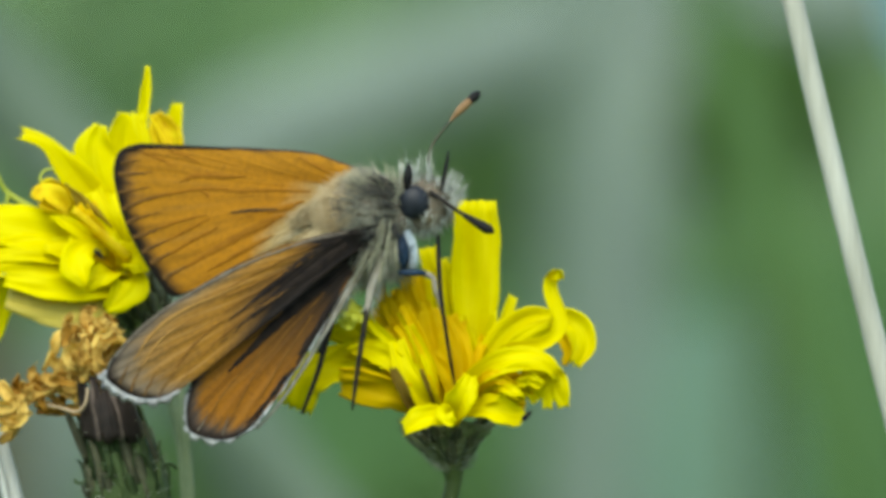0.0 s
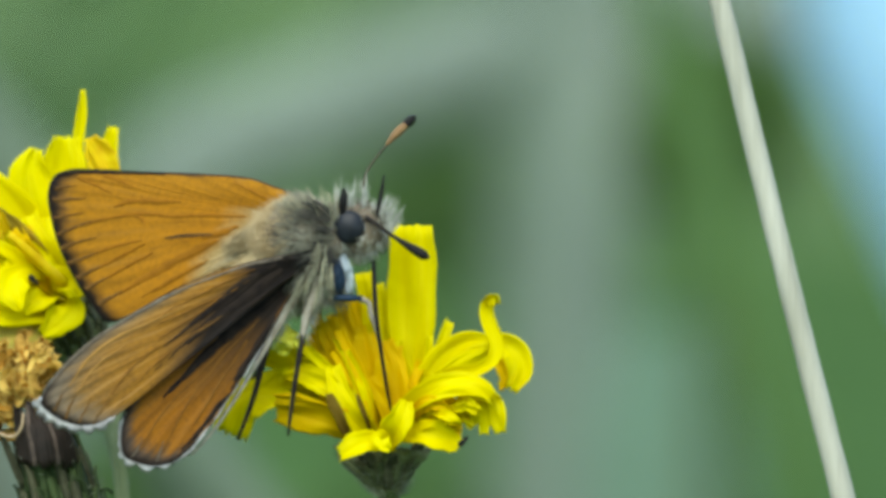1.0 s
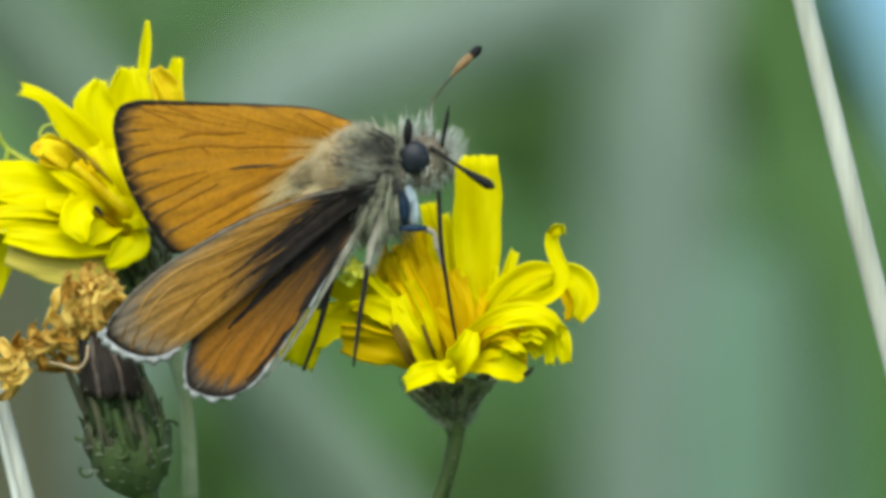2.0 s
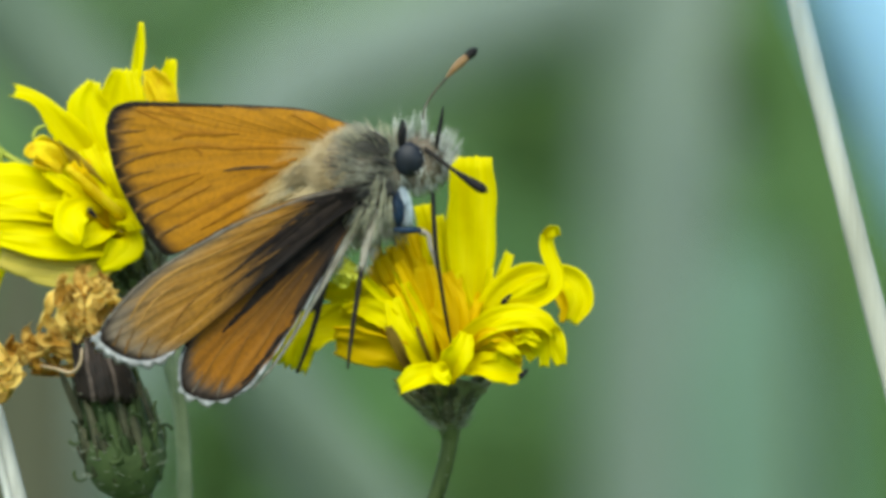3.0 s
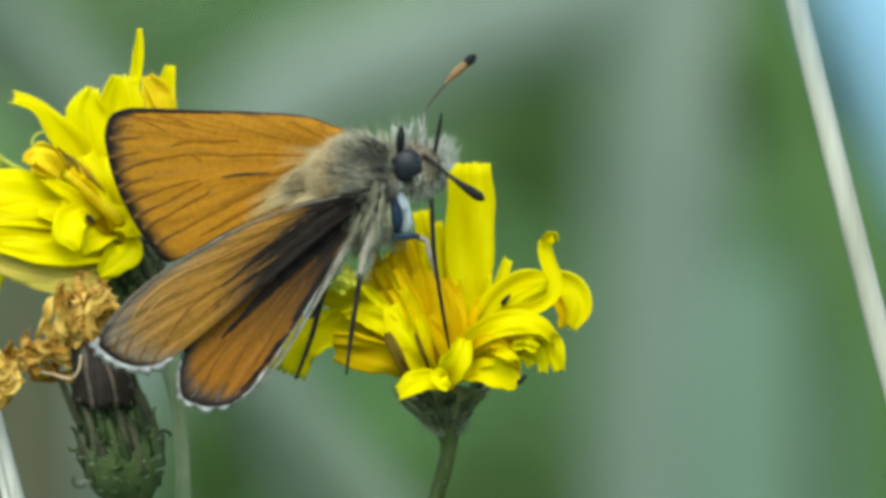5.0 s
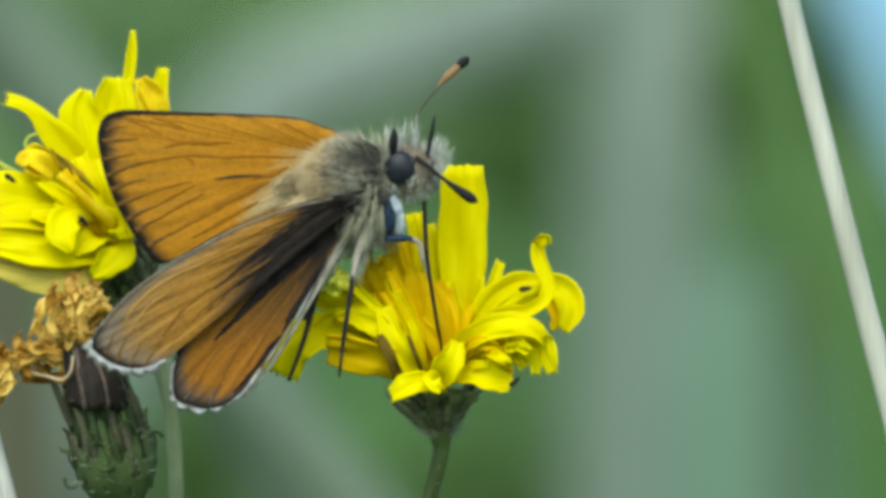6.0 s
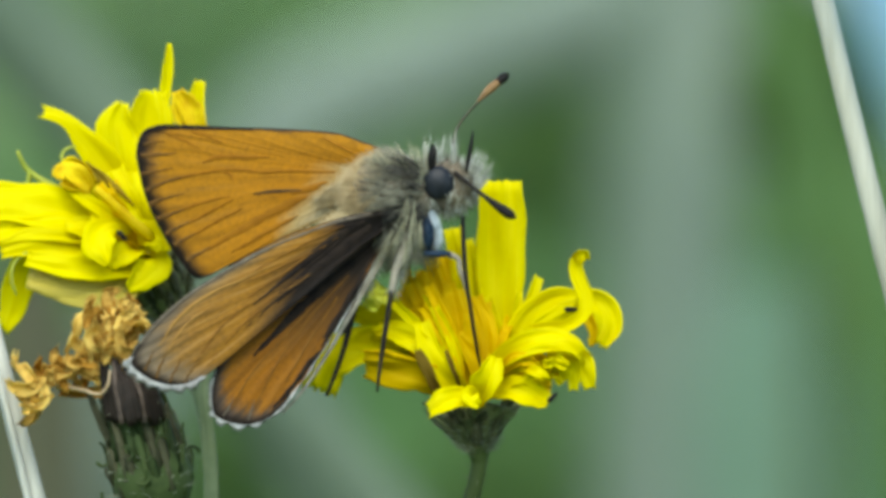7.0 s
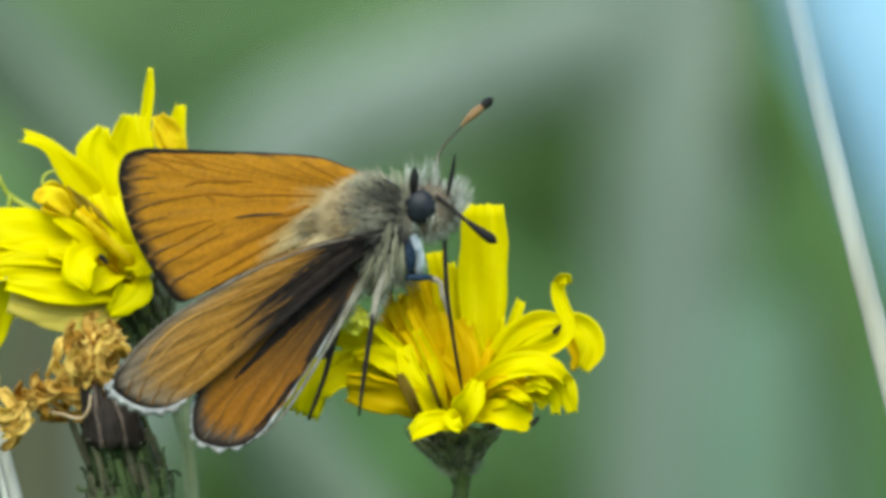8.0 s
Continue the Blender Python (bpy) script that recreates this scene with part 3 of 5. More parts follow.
def down(u, v, d, slope):
    """The view's v at ground level and the u that goes with it."""
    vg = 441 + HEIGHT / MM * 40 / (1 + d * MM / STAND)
    return u + slope * (vg - v), vg, d


foot = down(1645, 790, 1.5, 0.10)
leaning_stalk = stalk([(1395, -260, 1.5, 0.47), (1428, -126, 1.5, 0.49), (1458, -5, 1.5, 0.50), (1527, 275, 1.5, 0.51), (1584, 500, 1.5, 0.52), (1651, 756, 1.5, 0.54), (*foot, 0.75)], straw_mat,
      "smooth pale straw-coloured grass stalk, leaning", foot)
foot = down(140, 1150, 3.0, 0.12)
split_stalk = stalk([(-93, 230, 3.0, 0.34), (-10, 560, 3.0, 0.43), (31, 720, 3.0, 0.46), (76, 890, 3.0, 0.48), (136, 1150, 3.0, 0.48), (*foot, 0.7)], pale_straw_mat,
      "bleached split grass stalk behind the withered flower", foot)
part("split_strand", rod([(-20, 560, 2.3, 0.10), (22, 720, 2.3, 0.16), (62, 890, 2.3, 0.20), (118, 1150, 2.4, 0.20)], 20, 8), pale_straw_mat, split_stalk, "strand split off along the stalk")


# ---- flowers ----
def stem_of(flower, points, material, hairs, seed):
    rng = random.Random(seed)
    u, v, d, r = points[-1]
    fu, fv, fd = down(u, v, d, 0.02)
    rows = points + [(fu, fv, fd, r * 1.5)]
    stem = part("stem", rod(rows, 60, 10, 0.10, rng), material, flower)
    bm = bmesh.new()
    line = spline(points, 30)
    for _ in range(hairs):
        r = line[rng.randrange(30)]
        out = Vector((rng.uniform(-1, 1), rng.uniform(-1, 0.6), rng.uniform(-0.2, 0.5))).normalized()
        hair(bm, at(r[0], r[1], r[2]) + out * r[3] * MM * 0.9, out, rng.uniform(0.25, 0.6) * MM, 0.018 * MM, 0.0, rng)
    part("stem_hair", bm, bract_hair_mat, stem)


def involucre(flower, rows, bracts, material, dark, seed, length=1.6, width=0.55, flare=0.25, hairs=700):
    """The green cup under a flower head: a body and rows of pointed bracts; rows run from the stem up to the rim."""
    rng = random.Random(seed)
    cup = part("involucre", rod(rows, 16, 18, 0.05, rng), material, flower)
    line = spline(rows, 30)
    lo, hi = at(*line[0][:3]), at(*line[-1][:3])
    axis = (hi - lo).normalized()
    side = axis.cross(Vector((0, -1, 0))).normalized()
    fwd = side.cross(axis)
    for k in range(bracts):
        a = 2 * math.pi * (k * 0.618 % 1.0)
        f = 0.12 + 0.6 * (k / bracts)
        r = line[int(f * 29)]
        out = side * math.cos(a) + fwd * math.sin(a)
        root = at(*r[:3]) + out * r[3] * MM * 0.98
        r2 = line[min(int(f * 29) + 9, 29)]
        mid = at(*r2[:3]) + out * (r2[3] + 0.10) * MM
        tip = mid + (axis * 0.5 + out * flare) * length * MM * rng.uniform(0.5, 1.1) + Vector((rng.uniform(-1, 1), 0, rng.uniform(-1, 1))) * 0.12 * MM
        bm = bmesh.new()
        prev = None
        across = axis.cross(out).normalized()
        for i in range(6):
            g = i / 5
            p = root.lerp(mid, g * 2) if g < 0.5 else mid.lerp(tip, g * 2 - 1)
            w = width * MM * (0.8 + 0.4 * g if g < 0.5 else 1.9 * (1 - g) + 0.05) / 2
            row = [bm.verts.new(p - across * w), bm.verts.new(p + out * 0.10 * MM), bm.verts.new(p + across * w), bm.verts.new(p - out * 0.05 * MM)]
            if prev:
                for c in range(4):
                    bm.faces.new((prev[c], prev[(c + 1) % 4], row[(c + 1) % 4], row[c]))
            else:
                bm.faces.new(row)
            prev = row
        bm.faces.new(prev)
        part("bract", bm, dark if rng.random() < 0.4 else material, cup)
    bm = bmesh.new()
    for _ in range(hairs):
        q = rng.random() * 28.9
        r = line[int(q)] + (line[int(q) + 1] - line[int(q)]) * (q % 1)
        a = rng.uniform(0, 6.28)
        out = side * math.cos(a) + fwd * math.sin(a)
        hair(bm, at(*r[:3]) + out * r[3] * MM * 0.95, out + axis * 0.3, rng.uniform(0.3, 0.75) * MM, 0.026 * MM, 0.1, rng)
    part("bract_hair", bm, bract_hair_mat, cup)
    return cup


UP, FRONT = (0, -0.35, 0.94), (0, -1, 0.15)

# the flower that carries the butterfly
visited = thing("yellow_flower", at(*down(826, 900, 1.0, 0.02)), "yellow hawkweed flower with ragged curled ligules on a green stem", "flower", "yellow flowers")
stem_of(visited, [(841, 742, 1.0, 0.60), (843, 772, 1.0, 0.40), (835, 815, 1.0, 0.37), (815, 885, 1.0, 0.37), (797, 960, 1.0, 0.39)], green_mat, 28, 4)
involucre(visited, [(842, 756, 1.0, 0.42), (837, 734, 1.0, 0.80), (832, 708, 1.0, 1.30), (832, 686, 1.0, 1.80), (836, 662, 1.0, 2.0)], 44, bract_mat, bract_dark_mat, 6, 0.5, 0.55, 0.5, 420)
LIGULES = [
    # upright ones behind
    ("ligule", [(864, 640, 3.0, 1.1, 0), (874, 540, 3.4, 1.7, 0), (880, 460, 3.7, 2.05, 0), (882, 370, 3.8, 2.2, 0), (882, 272, 3.6, 2.1, 3)], FRONT, 0.08, 0.022, petal_mat),
    ("ligule", [(850, 630, 3.8, 0.9, 0), (826, 500, 4.4, 1.1, 0), (793, 357, 4.8, 0.75, 4)], FRONT, 0.1, 0.03, petal_mat),
    ("ligule", [(845, 620, 3.4, 0.9, 0), (838, 500, 3.8, 1.1, 0), (823, 376, 4.0, 0.4, -10)], FRONT, 0.12, 0.04, petal_mat),
    ("ligule", [(892, 620, 2.8, 0.8, 0), (922, 525, 3.4, 0.8, 10), (948, 443, 3.9, 0.4, 20)], FRONT, 0.15, 0.05, petal_mat),
    ("ligule", [(885, 620, 2.6, 0.7, 0), (905, 540, 3.0, 0.7, 10), (914, 470, 3.2, 0.35, 20)], FRONT, 0.15, 0.05, petal_mat),
    ("ligule", [(815, 630, 3.0, 0.6, 0), (775, 510, 3.6, 0.6, 0), (735, 432, 3.8, 0.5, 0)], FRONT, 0.15, 0.05, floret_mat),
    ("ligule", [(820, 630, 3.6, 0.6, 0), (800, 500, 4.4, 0.7, 0), (775, 405, 4.6, 0.6, 0)], FRONT, 0.15, 0.05, floret_mat),
    ("ligule", [(805, 630, 3.4, 0.6, 0), (745, 530, 4.0, 0.6, 0), (700, 466, 4.2, 0.5, 0)], FRONT, 0.15, 0.05, floret_mat),
    ("ligule", [(870, 620, 2.6, 0.8, 0), (868, 550, 2.8, 1.1, 0), (850, 480, 3.0, 0.7, 0)], FRONT, 0.15, 0.05, petal_mat),
    # left side
    ("ligule", [(790, 640, 0.9, 1.3, 0), (700, 592, 1.3, 2.0, 6), (632, 572, 1.4, 2.2, 0), (580, 590, 1.5, 2.2, -12), (556, 645, 1.7, 1.6, -20)], (0, -0.8, 0.6), 0.10, 0.05, petal_mat),
    ("ligule", [(795, 650, -0.2, 1.1, 0), (745, 622, -0.9, 1.5, 0), (690, 606, -0.9, 1.9, 0), (640, 592, -0.5, 1.5, -15)], (0.1, -0.85, -0.5), 0.10, 0.05, floret_mat),
    ("ligule", [(800, 600, 1.6, 0.9, 0), (742, 548, 1.2, 1.1, 20), (690, 536, 0.6, 1.2, 30), (650, 548, 0.4, 1.0, 40)], UP, 0.18, 0.05, petal_mat),
    ("ligule", [(660, 535, 0.5, 0.7, 0), (695, 540, -0.4, 1.0, 20), (722, 552, -0.8, 1.1, 25), (742, 566, -1.0, 0.9, 20)], (0, -0.9, 0.4), 0.15, 0.09, petal_mat),
    ("ligule", [(800, 640, 2.4, 0.8, 0), (748, 540, 2.8, 0.6, 0), (716, 460, 3.0, 0.6, 10), (708, 428, 3.0, 0.5, 20)], FRONT, 0.2, 0.05, floret_mat),
    ("ligule", [(808, 620, 2.8, 0.8, 0), (780, 500, 3.2, 0.6, 0), (752, 408, 3.4, 0.5, 10)], FRONT, 0.2, 0.05, floret_mat),
    ("ligule", [(795, 645, 2.0, 0.8, 0), (735, 560, 2.4, 1.0, 20), (690, 500, 2.6, 0.9, 30), (655, 470, 2.6, 0.8, 50)], FRONT, 0.2, 0.10, petal_mat),
    ("ligule", [(812, 650, -0.6, 0.9, 0), (778, 615, -1.2, 1.1, 0), (752, 570, -1.2, 1.0, 0), (738, 525, -0.9, 0.7, 0)], FRONT, 0.22, 0.05, petal_mat),
    # dark underside of a ligule, its shade painted in brown
    ("ligule", [(772, 656, -1.2, 0.4, 0), (757, 628, -1.7, 0.45, 0), (743, 598, -1.8, 0.5, 6), (732, 574, -1.6, 0.3, 8)], (0.2, -0.9, 0.2), 0.3, 0.05, shade_mat),
    # shaded gap between florets, painted as a thin dark strip
    ("ligule", [(808, 640, -1.0, 0.15, 0), (799, 614, -1.5, 0.2, 0), (789, 590, -1.5, 0.22, 0), (783, 574, -1.4, 0.1, 0)], FRONT, 0.3, 0.02, shade_mat),
    # front
    ("ligule", [(846, 664, -1.2, 0.9, 0), (822, 660, -2.1, 1.0, 0), (796, 662, -2.6, 1.15, 8), (772, 672, -2.7, 1.2, 14), (754, 684, -2.5, 0.8, 20)], (0.0, -0.9, 0.4), 0.2, 0.05, petal_mat),
    ("ligule", [(838, 658, -2.4, 0.5, 0), (826, 652, -2.9, 0.8, 10), (832, 664, -3.1, 0.75, 10), (842, 672, -3.0, 0.4, 10)], (0.2, -0.9, 0.4), 0.25, 0.12, petal_mat),
    ("ligule", [(834, 664, -1.4, 0.9, 0), (848, 640, -2.3, 1.15, 0), (862, 612, -2.5, 1.1, 0), (872, 586, -2.3, 0.6, 0)], FRONT, 0.26, 0.05, petal_mat),
    ("ligule", [(862, 640, -0.9, 1.2, 0), (892, 642, -2.0, 1.4, -4), (922, 650, -2.4, 1.4, -10), (952, 661, -2.4, 1.1, -16), (965, 668, -2.4, 0.7, -16)], (0.05, -0.95, 0.3), 0.16, 0.03, petal_mat),
    # the broad one over the crumpled side; its gold paints the hollow's shade
    ("ligule", [(868, 640, -0.6, 1.1, 0), (905, 612, -1.3, 1.6, 0), (945, 604, -1.6, 1.5, -5), (985, 606, -1.7, 1.0, -10)], (0.0, -0.95, 0.2), 0.2, 0.06, floret_mat),
    ("ligule", [(985, 572, -1.6, 0.7, 0), (1004, 588, -2.0, 0.75, 10), (1010, 614, -2.0, 0.65, 12), (1010, 644, -1.9, 0.4, 14)], FRONT, 0.25, 0.08, petal_mat),
    ("ligule", [(1000, 566, -1.4, 0.8, 0), (1022, 584, -1.8, 0.9, 0), (1034, 612, -1.9, 0.8, 8), (1040, 642, -1.8, 0.5, 8)], FRONT, 0.2, 0.10, petal_mat),
    # the arch, its pocket and the S-shaped one in front of it
    ("ligule", [(872, 625, 1.6, 1.0, 0), (905, 552, 1.8, 1.3, 0), (945, 500, 1.9, 1.3, 10), (985, 482, 1.7, 1.15, 10), (1018, 482, 1.4, 0.9, 0)], (0.2, -0.9, 0.35), 0.15, 0.03, petal_mat),
    ("ligule", [(880, 620, 1.2, 0.9, 0), (920, 552, 0.6, 0.75, 0), (962, 538, 0.0, 0.7, 0), (1002, 530, -0.3, 0.65, 0), (1030, 508, -0.4, 0.6, 0), (1033, 476, -0.3, 0.6, 0), (1018, 442, -0.2, 0.72, 0), (1014, 416, -0.1, 0.62, 20), (1026, 399, -0.1, 0.5, 40)], (-0.15, -0.95, 0.3), 0.28, 0.03, petal_mat),
    ("ligule", [(1012, 412, -0.3, 0.3, 0), (1022, 402, -0.5, 0.45, 30), (1032, 400, -0.5, 0.4, 60), (1037, 410, -0.4, 0.2, 80)], (0.0, -0.9, 0.4), 0.4, 0.1, petal_mat),
    ("ligule", [(885, 620, 0.6, 0.9, 0), (928, 552, 0.2, 1.0, 0), (975, 524, 1.0, 1.2, 0), (1016, 504, 1.4, 1.0, 0)], (0.0, -0.9, -0.2), 0.1, 0.03, petal_mat),
    ("ligule", [(950, 540, 2.0, 0.9, 0), (1020, 482, 2.2, 1.0, 10), (1058, 494, 2.1, 1.2, 15), (1069, 530, 1.9, 1.25, 15), (1054, 564, 1.7, 0.95, 15)], (0.45, -0.88, 0.15), 0.18, 0.05, petal_mat),
    ("ligule", [(1022, 500, 1.6, 0.5, 0), (1040, 520, 1.3, 0.6, 0), (1046, 545, 1.2, 0.5, 0), (1042, 566, 1.2, 0.25, 0)], (-0.6, -0.75, 0.2), 0.25, 0.05, floret_mat),
]
LIGULES += [
    # broad golden florets packed in the middle
    ("floret", [(838, 625, 0.7, 0.7, 0), (814, 552, 0.5, 1.35, 0), (798, 466, 0.7, 1.25, 4)], FRONT, 0.15, 0.05, floret_mat),
    ("floret", [(802, 618, 0.9, 0.6, 0), (764, 532, 0.9, 1.0, 0), (724, 446, 1.2, 0.9, -5)], FRONT, 0.18, 0.05, floret_mat),
    ("floret", [(845, 622, 0.3, 0.6, 0), (829, 582, 0.2, 0.8, 0), (806, 545, 0.2, 0.4, 8)], FRONT, 0.25, 0.05, floret_mat),
    ("floret", [(850, 622, 0.9, 0.7, 0), (854, 545, 1.1, 1.1, 0), (834, 478, 1.4, 0.7, 6)], FRONT, 0.18, 0.05, floret_mat),
    ("floret", [(820, 622, 1.3, 0.7, 0), (782, 520, 1.4, 1.0, 0), (752, 428, 1.7, 0.8, -4)], FRONT, 0.18, 0.05, floret_mat),
]
for i, (nm, rows, face, cup, teeth, mt) in enumerate(LIGULES):
    part(nm, ribbon(rows, face, cup=cup, teeth=teeth, seed=20 + i), mt, visited)
rngf = random.Random(11)
for i in range(30):
    a = rngf.uniform(-1, 1)
    dd = rngf.uniform(-0.9, 2.6)
    hh = rngf.uniform(120, 215) * (1 - 0.3 * abs(a))
    u0, u1 = 822 + 28 * a, 800 + 95 * a + rngf.uniform(-12, 12)
    rows = [(u0, 655, 0.8 + 0.3 * dd, 0.42, 0), ((u0 + u1) / 2, 655 - hh * 0.55, 0.8 + 0.7 * dd, 0.68, rngf.uniform(-20, 20)), (u1, 655 - hh, 0.8 + dd, 0.45, rngf.uniform(-40, 40))]
    part("floret", ribbon(rows, FRONT, n=9, cols=6, cup=0.35, teeth=0.04, seed=60 + i), floret_mat, visited)

for i in range(10):
    tu, tv = rngf.uniform(690, 775), rngf.uniform(455, 560)
    rows = [(812, 655, 0.0, 0.4, 0), ((812 + tu) / 2 + 8, (655 + tv) / 2 - 10, -0.5, 0.55, rngf.uniform(-25, 25)), (tu, tv, rngf.uniform(-0.9, 0.2), 0.45, rngf.uniform(-50, 50))]
    part("floret", ribbon(rows, FRONT, n=10, cols=6, cup=0.35, teeth=0.05, seed=400 + i), floret_mat if i % 3 == 0 else petal_mat, visited)
# crumpled ligules on the near side
CRUMPLED = [
    ([(858, 622, -0.8, 0.8, 0), (892, 584, -1.7, 1.1, 0), (930, 566, -2.2, 1.3, 0), (972, 560, -2.4, 1.35, -6), (1006, 570, -2.4, 1.2, -14), (1024, 584, -2.3, 0.7, -18)], (0.0, -0.9, 0.45), petal_mat),
    ([(790, 635, 1.5, 0.9, 0), (705, 580, 1.6, 1.5, 0), (645, 562, 1.7, 1.5, 0), (610, 575, 1.8, 0.9, -10)], (0, -1, 0.3), petal_mat),
    ([(785, 600, 2.4, 0.9, 0), (715, 545, 2.5, 1.3, 0), (655, 520, 2.6, 1.3, 0), (615, 512, 2.6, 0.8, 0)], (0, -1, 0.3), petal_mat),
    ([(880, 632, -1.0, 0.9, 0), (915, 614, -2.0, 1.1, 15), (944, 612, -2.3, 0.8, 25), (962, 622, -2.4, 0.4, 30)], (0, -0.9, 0.4), petal_mat),
    ([(920, 606, -2.2, 0.4, 0), (940, 612, -2.9, 0.5, 20), (958, 618, -3.0, 0.5, -10), (966, 626, -2.9, 0.3, -30)], (0, -0.7, 0.7), petal_mat),
    ([(945, 600, -2.0, 0.4, 0), (966, 596, -2.6, 0.45, 30), (976, 588, -2.8, 0.35, 60)], (0.3, -0.8, 0.4), petal_mat),
    ([(900, 626, -1.4, 0.7, 0), (940, 630, -1.9, 0.9, 15), (970, 634, -2.0, 0.6, 25)], (0, -0.95, 0.1), floret_mat),
    ([(950, 606, -1.4, 0.6, 0), (978, 612, -1.9, 0.8, -10), (992, 630, -1.9, 0.5, 10)], (0.1, -0.95, 0.2), petal_mat),
    ([(880, 612, -1.6, 0.5, 0), (905, 590, -2.2, 0.7, 20), (930, 590, -2.4, 0.5, 45), (948, 598, -2.4, 0.25, 60)], (0.3, -0.8, 0.4), floret_mat),
    ([(960, 584, -2.2, 0.5, 0), (985, 592, -2.7, 0.6, 25), (1000, 604, -2.7, 0.4, 40)], (0, -0.9, 0.3), petal_mat),
]
for i, (rows, face, mt) in enumerate(CRUMPLED):
    part("ligule", ribbon(rows, face, n=22, cols=12, cup=0.2, teeth=0.16, ripple=0.14, crease=0.2, seed=170 + i), mt, visited)
bm = bmesh.new()
for _ in range(110):
    hair(bm, at(655 + rngf.gauss(0, 9), 482 + rngf.gauss(0, 9), -0.5 + rngf.gauss(0, 0.3)), Vector((rngf.gauss(0, 1), rngf.gauss(-0.5, 0.7), rngf.gauss(0.7, 0.6))), rngf.uniform(0.25, 0.5) * MM, 0.10 * MM, 0, rngf)
part("stigma", bm, stigma_mat, visited, "pale lime-yellow curled stigmas")

# the second flower, facing away to the side
second = thing("yellow_flower", at(*down(378, 900, 22.5, 0.02)), "bright yellow hawkweed flower head turned aside, with drooping ligules", "flower", "yellow flowers")
stem_of(second, [(300, 520, 13.6, 0.55), (335, 600, 13.8, 0.40), (364, 720, 13.8, 0.34), (374, 882, 13.8, 0.34), (380, 980, 13.8, 0.36)], leaf_mat, 40, 9)
involucre(second, [(302, 530, 13.6, 0.5), (295, 500, 13.4, 1.1), (280, 462, 13.0, 1.4), (262, 425, 12.6, 1.5), (245, 400, 12.4, 1.5)], 26, bract_mat, bract_dark_mat, 8, 1.2, 0.5, 0.3)
part("stem_leaf", ribbon([(374, 900, 13.0, 0.6, 0), (370, 800, 12.8, 0.6, 0), (365, 720, 12.6, 0.55, 8), (358, 650, 12.6, 0.6, 12), (356, 600, 12.8, 0.2, 12)], FRONT, n=16, cols=8, cup=0.2, teeth=0.0), leaf_mat, second, "pale green narrow leaf clasping the stem")
